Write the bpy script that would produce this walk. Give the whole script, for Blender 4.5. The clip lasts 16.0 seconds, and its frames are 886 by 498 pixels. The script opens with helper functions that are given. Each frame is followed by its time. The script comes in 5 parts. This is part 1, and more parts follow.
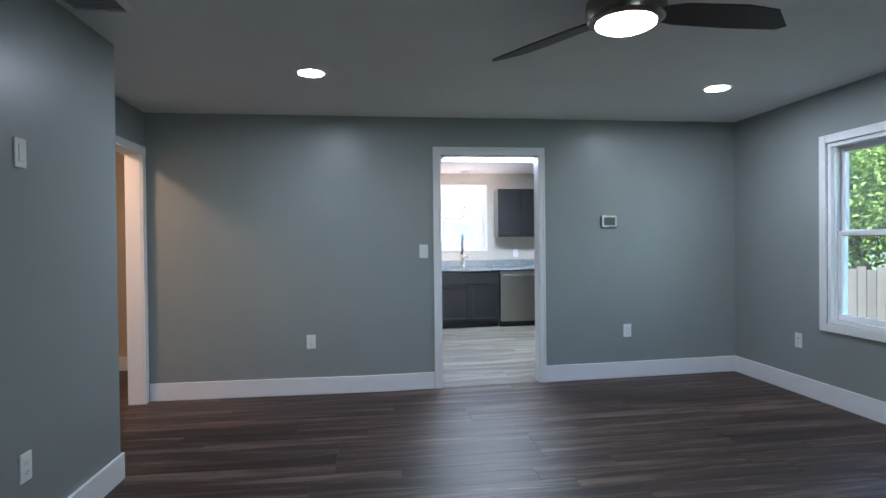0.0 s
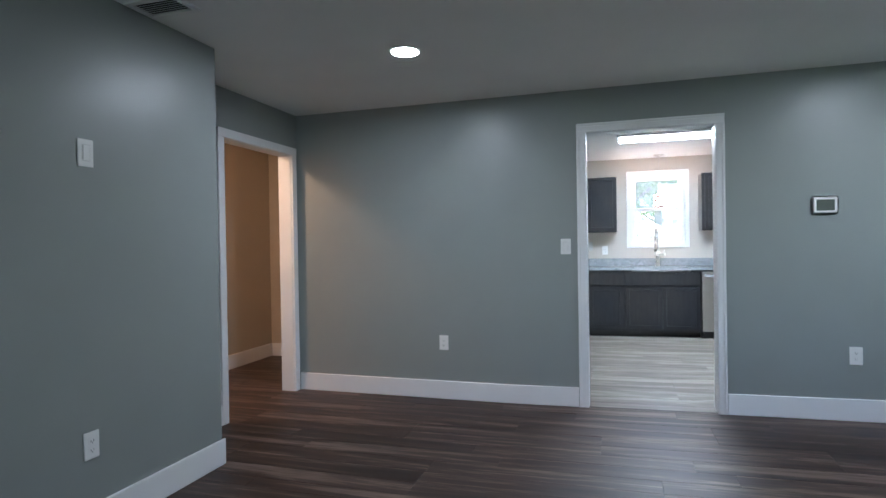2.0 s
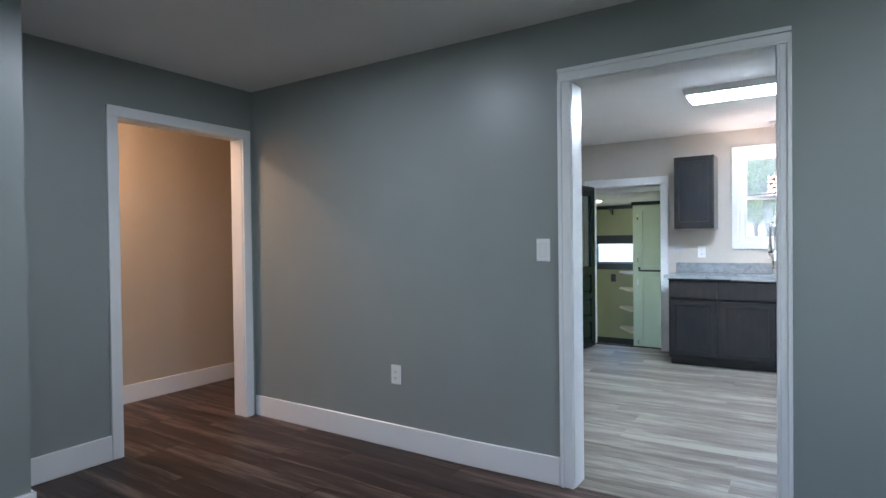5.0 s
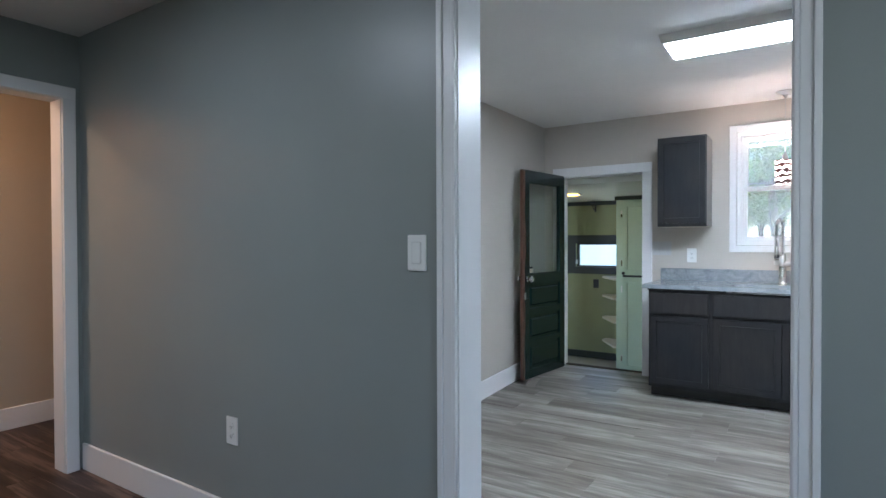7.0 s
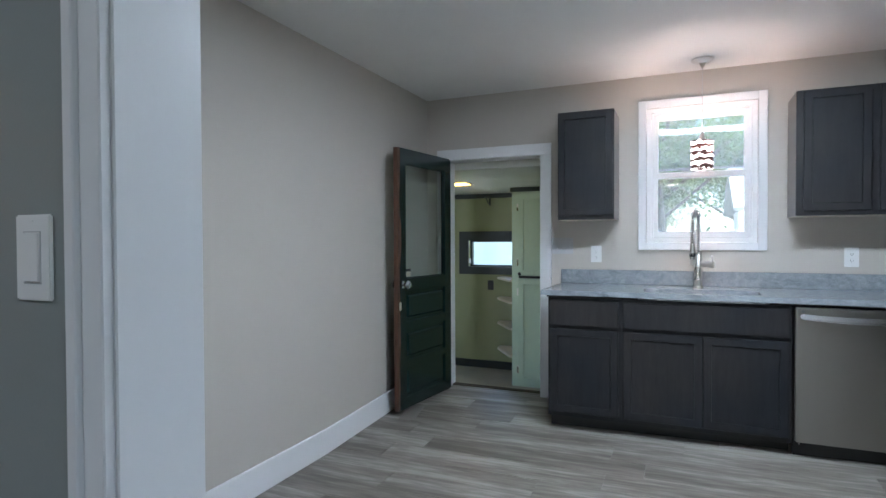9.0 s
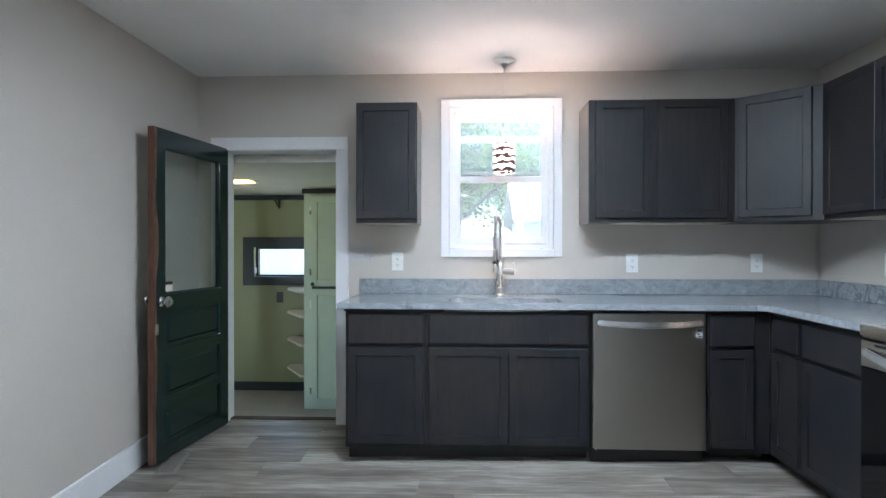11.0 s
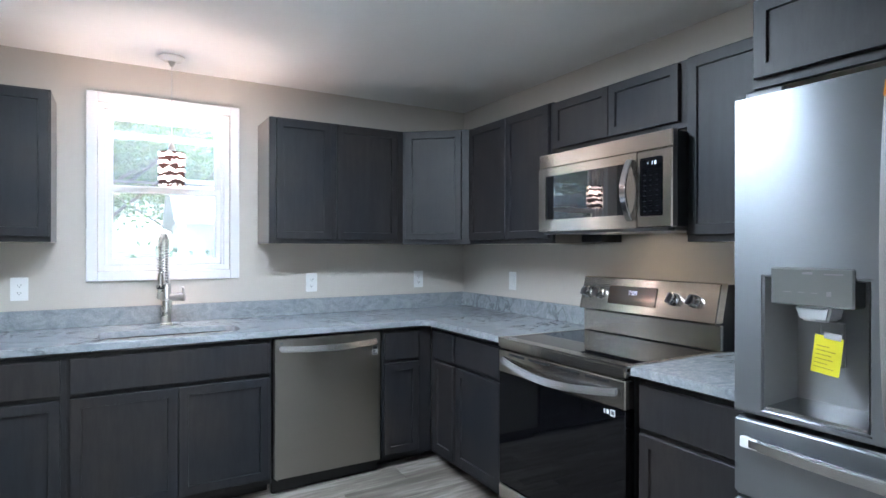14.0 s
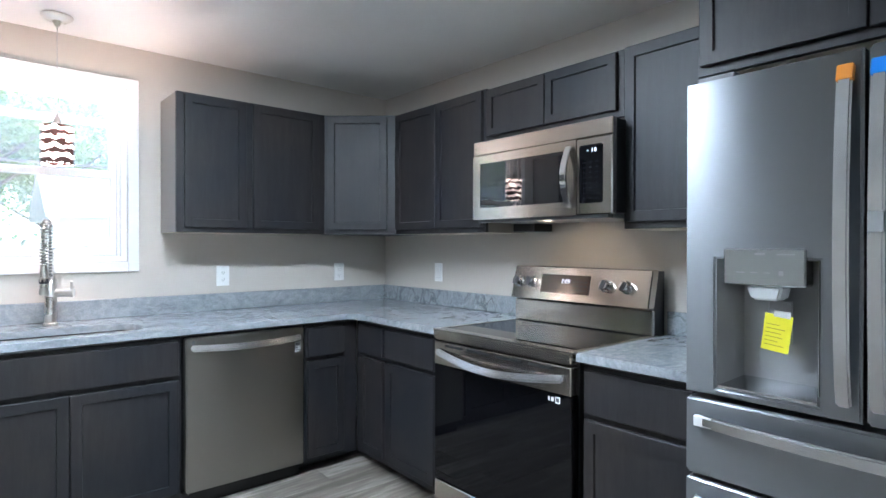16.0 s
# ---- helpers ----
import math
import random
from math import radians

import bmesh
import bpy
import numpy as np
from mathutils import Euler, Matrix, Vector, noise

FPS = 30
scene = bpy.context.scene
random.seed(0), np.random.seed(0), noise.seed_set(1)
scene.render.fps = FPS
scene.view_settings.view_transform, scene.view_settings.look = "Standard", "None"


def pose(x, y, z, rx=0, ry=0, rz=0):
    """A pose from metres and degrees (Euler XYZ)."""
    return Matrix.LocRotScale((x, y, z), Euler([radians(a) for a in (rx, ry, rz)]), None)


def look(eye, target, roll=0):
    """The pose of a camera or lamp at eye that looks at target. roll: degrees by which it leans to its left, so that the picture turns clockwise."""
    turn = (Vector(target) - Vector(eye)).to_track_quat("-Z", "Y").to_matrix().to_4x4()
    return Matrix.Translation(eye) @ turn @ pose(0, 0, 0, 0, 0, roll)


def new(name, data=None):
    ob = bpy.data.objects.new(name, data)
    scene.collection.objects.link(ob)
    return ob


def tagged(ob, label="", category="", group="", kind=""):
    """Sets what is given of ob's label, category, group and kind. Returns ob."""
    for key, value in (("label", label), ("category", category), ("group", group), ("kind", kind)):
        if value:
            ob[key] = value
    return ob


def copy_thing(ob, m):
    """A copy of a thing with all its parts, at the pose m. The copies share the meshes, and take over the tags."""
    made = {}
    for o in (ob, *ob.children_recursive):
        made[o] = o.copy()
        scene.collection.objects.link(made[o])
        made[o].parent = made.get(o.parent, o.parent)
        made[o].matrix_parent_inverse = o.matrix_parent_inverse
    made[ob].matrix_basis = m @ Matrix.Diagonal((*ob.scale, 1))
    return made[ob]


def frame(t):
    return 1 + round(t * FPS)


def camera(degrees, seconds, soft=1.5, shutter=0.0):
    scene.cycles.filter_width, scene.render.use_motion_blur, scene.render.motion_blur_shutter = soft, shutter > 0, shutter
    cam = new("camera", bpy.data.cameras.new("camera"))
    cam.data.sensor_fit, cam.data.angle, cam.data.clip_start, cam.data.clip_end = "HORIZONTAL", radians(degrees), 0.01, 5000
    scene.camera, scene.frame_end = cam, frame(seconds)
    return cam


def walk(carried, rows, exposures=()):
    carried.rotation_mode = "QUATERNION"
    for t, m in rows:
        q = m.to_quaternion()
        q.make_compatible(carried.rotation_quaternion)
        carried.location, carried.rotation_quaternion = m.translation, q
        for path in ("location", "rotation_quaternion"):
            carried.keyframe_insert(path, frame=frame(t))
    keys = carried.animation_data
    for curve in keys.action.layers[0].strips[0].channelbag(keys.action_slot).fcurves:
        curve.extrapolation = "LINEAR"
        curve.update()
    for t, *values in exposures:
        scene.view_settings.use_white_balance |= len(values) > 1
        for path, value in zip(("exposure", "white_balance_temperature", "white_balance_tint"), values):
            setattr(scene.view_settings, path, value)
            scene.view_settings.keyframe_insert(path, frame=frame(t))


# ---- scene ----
cam = camera(76.9, 16.0)
PATH = [
    (0, (0.23, 0.488, 1.276), (0.469, 2.473, 1.255), -0.6),
    (0.5, (0.389, 0.632, 1.251), (0.435, 2.631, 1.229), -0.7),
    (1, (0.573, 0.759, 1.252), (0.406, 2.752, 1.23), -0.7),
    (1.5, (0.796, 0.909, 1.239), (0.408, 2.871, 1.219), -0.8),
    (2, (0.986, 1.052, 1.238), (0.401, 2.965, 1.221), -0.9),
    (2.5, (1.131, 1.25, 1.24), (0.4, 3.112, 1.219), -0.8),
    (3, (1.285, 1.462, 1.246), (0.434, 3.272, 1.224), -0.8),
    (5.5, (1.803, 2.971, 1.255), (0.699, 4.639, 1.23), -0.6),
    (6, (1.776, 3.29, 1.251), (0.668, 4.955, 1.226), -0.5),
    (6.5, (1.753, 3.568, 1.258), (0.64, 5.23, 1.229), -0.3),
    (7, (1.71, 3.859, 1.243), (0.608, 5.528, 1.217), -0.2),
    (7.5, (1.653, 4.145, 1.227), (0.579, 5.832, 1.208), -0.3),
    (8, (1.603, 4.417, 1.228), (0.582, 6.137, 1.21), -0.3),
    (10.5, (1.301, 5.232, 1.23), (1.024, 7.212, 1.202), -0.0),
    (11, (1.335, 5.308, 1.211), (1.243, 7.306, 1.206), -0.0),
    (11.5, (1.359, 5.37, 1.231), (1.47, 7.367, 1.22), -0.0),
    (12, (1.353, 5.422, 1.251), (1.662, 7.398, 1.239), 0.1),
    (12.5, (1.345, 5.435, 1.272), (1.846, 7.371, 1.259), 0.1),
    (13, (1.33, 5.429, 1.285), (2.024, 7.304, 1.276), 0.1),
    (13.5, (1.317, 5.418, 1.296), (2.18, 7.222, 1.293), 0.1),
    (14, (1.293, 5.406, 1.33), (2.305, 7.131, 1.328), 0.1),
    (14.5, (1.257, 5.412, 1.352), (2.399, 7.054, 1.353), 0.2),
    (15, (1.229, 5.434, 1.363), (2.462, 7.009, 1.359), 0.2),
    (15.5, (1.2, 5.496, 1.331), (2.488, 7.026, 1.323), 0.2),
    (16, (1.233, 5.581, 1.29), (2.531, 7.103, 1.278), 0.1),
]
walk(cam, [(t, look(eye, target, roll)) for t, eye, target, roll in PATH], [(0, 3.1, 5500, 8), (3, 3.24, 5620, 8), (5.5, 3.1, 5540, 8), (6.5, 2.92, 5560, 8), (8, 2.52, 5640, 8), (10.4, 2.58, 5680, 8), (11, 2.86, 5720, 8), (11.7, 2.95, 5740, 8), (13, 3.0, 5700, 8), (15, 3.0, 5660, 8), (16, 3.18, 5680, 8)])

# ---- world, sun and exposure ----
world = bpy.data.worlds.new("sky")
scene.world = world
world.use_nodes = True
wn = world.node_tree
sky = wn.nodes.new("ShaderNodeTexSky")
sky.sky_type, sky.sun_disc = "NISHITA", False
sky.sun_elevation, sky.sun_rotation = radians(48), radians(262)
wn.links.new(sky.outputs[0], wn.nodes["Background"].inputs[0])
wn.nodes["Background"].inputs[1].default_value = 0.15
sun = new("sun", bpy.data.lights.new("sun", "SUN"))
sun.data.energy, sun.data.angle, sun.data.color = 5.0, radians(0.6), (1.0, 0.95, 0.87)
sun_dir = Vector((math.sin(radians(262)) * math.cos(radians(48)), math.cos(radians(262)) * math.cos(radians(48)), math.sin(radians(48))))
sun.matrix_world = Matrix.Translation((0, 0, 30)) @ sun_dir.to_track_quat("Z", "Y").to_matrix().to_4x4()

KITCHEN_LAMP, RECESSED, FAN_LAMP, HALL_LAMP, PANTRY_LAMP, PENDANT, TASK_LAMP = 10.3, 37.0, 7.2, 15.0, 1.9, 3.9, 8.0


def point_lamp(name, place, watts, colour, radius):
    ob = new(name, bpy.data.lights.new(name, "POINT"))
    ob.data.energy, ob.data.color, ob.data.shadow_soft_size = watts, colour, radius
    ob.location = place
    return ob


point_lamp("pendant_bulb", (1.547, 8.66, 1.797), PENDANT, (1.0, 0.7, 0.56), 0.03)

# fill lamp added in the unseen front window to brighten the north wall
front = new("front_window_fill", bpy.data.lights.new("front_window_fill", "AREA"))
front.data.shape, front.data.size, front.data.size_y = "RECTANGLE", 1.15, 1.3
front.data.energy, front.data.color = 1.3, (0.8, 0.9, 1.0)
front.matrix_world = pose(1.45, -1.12, 1.33, 90)

# ---- materials ----


def material(name, colour, rough=0.5, metal=0.0, vary=0.08, scale=3.0, grain=60.0, bump=0.05, stretch=(1, 1, 1), coat=0.0, rough_vary=0.08, random=0.0, spec=0.5, brushed=0.0):
    """A painted, plastic or metal surface: broad stains, fine grain and relief."""
    m = bpy.data.materials.new(name)
    m.use_nodes = True
    t = m.node_tree
    n, l = t.nodes, t.links
    p = n["Principled BSDF"]
    co = n.new("ShaderNodeTexCoord")
    mp = n.new("ShaderNodeMapping")
    mp.inputs["Scale"].default_value = stretch
    l.new(co.outputs["Object"], mp.inputs[0])
    broad = n.new("ShaderNodeTexNoise")
    broad.inputs["Scale"].default_value, broad.inputs["Detail"].default_value = scale, 5
    fine = n.new("ShaderNodeTexNoise")
    fine.inputs["Scale"].default_value, fine.inputs["Detail"].default_value = grain, 3
    for x in (broad, fine):
        l.new(mp.outputs[0], x.inputs["Vector"])
    both = n.new("ShaderNodeMath")
    both.operation = "MULTIPLY_ADD"
    l.new(fine.outputs[0], both.inputs[0])
    both.inputs[1].default_value = 0.45
    l.new(broad.outputs[0], both.inputs[2])
    ramp = n.new("ShaderNodeMapRange")
    ramp.inputs[1].default_value, ramp.inputs[2].default_value = 0.4, 1.05
    ramp.inputs[3].default_value, ramp.inputs[4].default_value = 1 - vary, 1 + vary
    l.new(both.outputs[0], ramp.inputs[0])
    tint = n.new("ShaderNodeVectorMath")
    tint.operation = "SCALE"
    tint.inputs[0].default_value = colour
    if random:
        info = n.new("ShaderNodeObjectInfo")
        step = n.new("ShaderNodeMapRange")
        step.inputs[3].default_value, step.inputs[4].default_value = 1 - random, 1 + random
        l.new(info.outputs["Random"], step.inputs[0])
        mul = n.new("ShaderNodeMath")
        mul.operation = "MULTIPLY"
        l.new(step.outputs[0], mul.inputs[0])
        l.new(ramp.outputs[0], mul.inputs[1])
        l.new(mul.outputs[0], tint.inputs["Scale"])
    else:
        l.new(ramp.outputs[0], tint.inputs["Scale"])
    l.new(tint.outputs[0], p.inputs["Base Color"])
    rr = n.new("ShaderNodeMapRange")
    rr.inputs[3].default_value, rr.inputs[4].default_value = max(0.02, rough - rough_vary), rough + rough_vary
    l.new(broad.outputs[0], rr.inputs[0])
    l.new(rr.outputs[0], p.inputs["Roughness"])
    p.inputs["Metallic"].default_value = metal
    p.inputs["Coat Weight"].default_value = coat
    p.inputs["Specular IOR Level"].default_value = spec
    if brushed:  # sideways brushing draws reflections out upwards
        tg = n.new("ShaderNodeTangent")
        tg.direction_type, tg.axis = "RADIAL", "Z"
        l.new(tg.outputs[0], p.inputs["Tangent"])
        p.inputs["Anisotropic"].default_value = brushed
        p.inputs["Anisotropic Rotation"].default_value = 0.25
    if bump:
        b = n.new("ShaderNodeBump")
        b.inputs["Strength"].default_value, b.inputs["Distance"].default_value = bump, 0.004
        l.new(fine.outputs[0], b.inputs["Height"])
        l.new(b.outputs[0], p.inputs["Normal"])
    return m


def glow(name, colour, strength):
    m = bpy.data.materials.new(name)
    m.use_nodes = True
    p = m.node_tree.nodes["Principled BSDF"]
    p.inputs["Base Color"].default_value = (0.85, 0.85, 0.85, 1)
    p.inputs["Emission Color"].default_value = (*colour, 1)
    p.inputs["Emission Strength"].default_value = strength
    return m


def clear_glass(name, tint=(0.96, 0.98, 0.97), gloss=0.02, glare=0.0):
    m = bpy.data.materials.new(name)
    m.use_nodes = True
    n, l = m.node_tree.nodes, m.node_tree.links
    n.remove(n["Principled BSDF"])
    tr, gl, mix, lw, pw5 = (n.new("ShaderNode" + k) for k in ("BsdfTransparent", "BsdfGlossy", "MixShader", "LayerWeight", "Math"))
    tr.inputs[0].default_value = (*tint, 1)
    gl.inputs["Roughness"].default_value = gloss
    pw5.operation = "MULTIPLY_ADD"
    cube = n.new("ShaderNodeMath")
    cube.operation = "POWER"
    cube.inputs[1].default_value = 4.0
    l.new(lw.outputs["Facing"], cube.inputs[0])
    l.new(cube.outputs[0], pw5.inputs[0])
    pw5.inputs[1].default_value, pw5.inputs[2].default_value = 0.8, 0.035
    l.new(pw5.outputs[0], mix.inputs[0])
    l.new(tr.outputs[0], mix.inputs[1])
    l.new(gl.outputs[0], mix.inputs[2])
    l.new(mix.outputs[0], n["Material Output"].inputs[0])
    if glare:  # a milky layer that paints glare over the view outside
        wash, veil = n.new("ShaderNodeBsdfTranslucent"), n.new("ShaderNodeMixShader")
        wash.inputs[0].default_value = (0.95, 0.83, 0.73, 1)
        streak = n.new("ShaderNodeTexNoise")
        streak.inputs["Scale"].default_value, streak.inputs["Detail"].default_value = 3.0, 4
        rng = n.new("ShaderNodeMapRange")
        rng.inputs[3].default_value, rng.inputs[4].default_value = glare * 0.7, glare * 1.3
        l.new(streak.outputs[0], rng.inputs[0])
        l.new(rng.outputs[0], veil.inputs[0])
        l.new(mix.outputs[0], veil.inputs[1])
        l.new(wash.outputs[0], veil.inputs[2])
        l.new(veil.outputs[0], n["Material Output"].inputs[0])
    return m


def plank_material(name, dark, light, pale, rough, streak=9.0):
    """Vinyl planks: long streaks along x, a different cut for each plank."""
    m = bpy.data.materials.new(name)
    m.use_nodes = True
    n, l = m.node_tree.nodes, m.node_tree.links
    p = n["Principled BSDF"]
    co, info = n.new("ShaderNodeTexCoord"), n.new("ShaderNodeObjectInfo")
    off = n.new("ShaderNodeVectorMath")
    off.operation = "MULTIPLY_ADD"
    l.new(info.outputs["Random"], off.inputs[0])
    off.inputs[1].default_value = (37, 91, 13)
    l.new(co.outputs["Object"], off.inputs[2])
    mp = n.new("ShaderNodeMapping")
    mp.inputs["Scale"].default_value = (0.55, streak, 1)
    l.new(off.outputs[0], mp.inputs[0])
    a, b = n.new("ShaderNodeTexNoise"), n.new("ShaderNodeTexNoise")
    a.inputs["Scale"].default_value, a.inputs["Detail"].default_value, a.inputs["Distortion"].default_value = 1.6, 6, 0.6
    b.inputs["Scale"].default_value, b.inputs["Detail"].default_value = 11, 5
    for x in (a, b):
        l.new(mp.outputs[0], x.inputs["Vector"])
    add = n.new("ShaderNodeMath")
    add.operation = "MULTIPLY_ADD"
    l.new(b.outputs[0], add.inputs[0])
    add.inputs[1].default_value = 0.55
    l.new(a.outputs[0], add.inputs[2])
    shift = n.new("ShaderNodeMath")
    shift.operation = "MULTIPLY_ADD"
    l.new(info.outputs["Random"], shift.inputs[0])
    shift.inputs[1].default_value = 0.09
    l.new(add.outputs[0], shift.inputs[2])
    ramp = n.new("ShaderNodeValToRGB")
    e = ramp.color_ramp.elements
    e[0].position, e[0].color = 0.66, (*dark, 1)
    e[1].position, e[1].color = 1.06, (*pale, 1)
    x = ramp.color_ramp.elements.new(0.86)
    x.color = (*light, 1)
    l.new(shift.outputs[0], ramp.inputs[0])
    l.new(ramp.outputs[0], p.inputs["Base Color"])
    rr = n.new("ShaderNodeMapRange")
    rr.inputs[3].default_value, rr.inputs[4].default_value = rough - 0.07, rough + 0.1
    l.new(b.outputs[0], rr.inputs[0])
    l.new(rr.outputs[0], p.inputs["Roughness"])
    p.inputs["Specular IOR Level"].default_value = 0.4
    bu = n.new("ShaderNodeBump")
    bu.inputs["Strength"].default_value, bu.inputs["Distance"].default_value = 0.12, 0.002
    l.new(b.outputs[0], bu.inputs["Height"])
    l.new(bu.outputs[0], p.inputs["Normal"])
    return m


def granite_material():
    m = bpy.data.materials.new("granite")
    m.use_nodes = True
    n, l = m.node_tree.nodes, m.node_tree.links
    p = n["Principled BSDF"]
    co, mp = n.new("ShaderNodeTexCoord"), n.new("ShaderNodeMapping")
    mp.inputs["Rotation"].default_value = (0.3, 0.2, 0.5)
    mp.inputs["Scale"].default_value = (1.0, 1.7, 1.5)
    l.new(co.outputs["Object"], mp.inputs[0])
    warp = n.new("ShaderNodeTexNoise")
    warp.inputs["Scale"].default_value, warp.inputs["Detail"].default_value = 2.2, 6
    l.new(mp.outputs[0], warp.inputs["Vector"])
    mixv = n.new("ShaderNodeVectorMath")
    mixv.operation = "MULTIPLY_ADD"
    l.new(warp.outputs["Color"], mixv.inputs[0])
    mixv.inputs[1].default_value = (0.75, 0.75, 0.75)
    l.new(mp.outputs[0], mixv.inputs[2])
    cloud, vein, speck = (n.new("ShaderNodeTexNoise") for _ in range(3))
    cloud.inputs["Scale"].default_value, cloud.inputs["Detail"].default_value = 19, 9
    vein.inputs["Scale"].default_value, vein.inputs["Detail"].default_value = 2.6, 5
    speck.inputs["Scale"].default_value, speck.inputs["Detail"].default_value = 130, 3
    l.new(mixv.outputs[0], cloud.inputs["Vector"])
    l.new(mixv.outputs[0], vein.inputs["Vector"])
    l.new(co.outputs["Object"], speck.inputs["Vector"])
    r1 = n.new("ShaderNodeValToRGB")
    r1.color_ramp.elements[0].position, r1.color_ramp.elements[0].color = 0.3, (0.215, 0.238, 0.26, 1)
    r1.color_ramp.elements[1].position, r1.color_ramp.elements[1].color = 0.7, (0.335, 0.36, 0.38, 1)
    l.new(cloud.outputs[0], r1.inputs[0])
    r2 = n.new("ShaderNodeValToRGB")
    e = r2.color_ramp.elements
    e[0].position, e[0].color = 0.475, (0, 0, 0, 1)
    e[1].position, e[1].color = 0.52, (0, 0, 0, 1)
    k = e.new(0.5)
    k.color = (1, 1, 1, 1)
    l.new(vein.outputs[0], r2.inputs[0])
    gate = n.new("ShaderNodeMath")
    gate.operation = "MULTIPLY"
    l.new(r2.outputs[0], gate.inputs[0])
    patch, only = n.new("ShaderNodeTexNoise"), n.new("ShaderNodeMapRange")
    patch.inputs["Scale"].default_value = 1.3
    l.new(co.outputs["Object"], patch.inputs["Vector"])
    only.inputs[1].default_value, only.inputs[2].default_value, only.inputs[3].default_value, only.inputs[4].default_value = 0.48, 0.64, 0.05, 0.62
    l.new(patch.outputs[0], only.inputs[0])
    l.new(only.outputs[0], gate.inputs[1])
    dark = n.new("ShaderNodeMix")
    dark.data_type = "RGBA"
    dark.inputs["B"].default_value = (0.02, 0.023, 0.03, 1)
    l.new(gate.outputs[0], dark.inputs["Factor"])
    l.new(r1.outputs[0], dark.inputs["A"])
    sp = n.new("ShaderNodeMapRange")
    sp.inputs[1].default_value, sp.inputs[2].default_value, sp.inputs[3].default_value, sp.inputs[4].default_value = 0.3, 0.7, 0.88, 1.1
    l.new(speck.outputs[0], sp.inputs[0])
    mul = n.new("ShaderNodeVectorMath")
    mul.operation = "SCALE"
    l.new(dark.outputs["Result"], mul.inputs[0])
    l.new(sp.outputs[0], mul.inputs["Scale"])
    l.new(mul.outputs[0], p.inputs["Base Color"])
    p.inputs["Roughness"].default_value = 0.16
    return m


def stained_wood(name, cool, warm):
    """Grey stain over upright grain, cloudy, from blue-grey to brown-grey."""
    m = bpy.data.materials.new(name)
    m.use_nodes = True
    n, l = m.node_tree.nodes, m.node_tree.links
    p = n["Principled BSDF"]
    co, info = n.new("ShaderNodeTexCoord"), n.new("ShaderNodeObjectInfo")
    off = n.new("ShaderNodeVectorMath")
    off.operation = "MULTIPLY_ADD"
    l.new(info.outputs["Random"], off.inputs[0])
    off.inputs[1].default_value = (31, 17, 53)
    l.new(co.outputs["Object"], off.inputs[2])
    mp = n.new("ShaderNodeMapping")
    mp.inputs["Scale"].default_value = (4.0, 4.0, 0.45)
    l.new(off.outputs[0], mp.inputs[0])
    cloud, grain, fleck = (n.new("ShaderNodeTexNoise") for _ in range(3))
    cloud.inputs["Scale"].default_value, cloud.inputs["Detail"].default_value = 3.2, 4
    grain.inputs["Scale"].default_value, grain.inputs["Detail"].default_value, grain.inputs["Distortion"].default_value = 9.0, 6, 0.4
    fleck.inputs["Scale"].default_value, fleck.inputs["Detail"].default_value = 46, 3
    l.new(off.outputs[0], cloud.inputs["Vector"])
    l.new(mp.outputs[0], grain.inputs["Vector"])
    l.new(mp.outputs[0], fleck.inputs["Vector"])
    hue = n.new("ShaderNodeMath")
    hue.operation = "MULTIPLY_ADD"
    l.new(info.outputs["Random"], hue.inputs[0])
    hue.inputs[1].default_value = 0.16
    l.new(cloud.outputs[0], hue.inputs[2])
    rng = n.new("ShaderNodeMapRange")
    rng.inputs[1].default_value, rng.inputs[2].default_value = 0.4, 0.8
    l.new(hue.outputs[0], rng.inputs[0])
    mix = n.new("ShaderNodeMix")
    mix.data_type = "RGBA"
    mix.inputs["A"].default_value, mix.inputs["B"].default_value = (*cool, 1), (*warm, 1)
    l.new(rng.outputs[0], mix.inputs["Factor"])
    both = n.new("ShaderNodeMath")
    both.operation = "MULTIPLY_ADD"
    l.new(fleck.outputs[0], both.inputs[0])
    both.inputs[1].default_value = 0.5
    l.new(grain.outputs[0], both.inputs[2])
    tone = n.new("ShaderNodeMapRange")
    tone.inputs[1].default_value, tone.inputs[2].default_value, tone.inputs[3].default_value, tone.inputs[4].default_value = 0.5, 1.0, 0.72, 1.3
    l.new(both.outputs[0], tone.inputs[0])
    tint = n.new("ShaderNodeVectorMath")
    tint.operation = "SCALE"
    l.new(mix.outputs["Result"], tint.inputs[0])
    l.new(tone.outputs[0], tint.inputs["Scale"])
    l.new(tint.outputs[0], p.inputs["Base Color"])
    rough = n.new("ShaderNodeMapRange")
    rough.inputs[3].default_value, rough.inputs[4].default_value = 0.36, 0.54
    l.new(both.outputs[0], rough.inputs[0])
    l.new(rough.outputs[0], p.inputs["Roughness"])
    p.inputs["Specular IOR Level"].default_value = 0.4
    b = n.new("ShaderNodeBump")
    b.inputs["Strength"].default_value, b.inputs["Distance"].default_value = 0.12, 0.003
    l.new(both.outputs[0], b.inputs["Height"])
    l.new(b.outputs[0], p.inputs["Normal"])
    return m


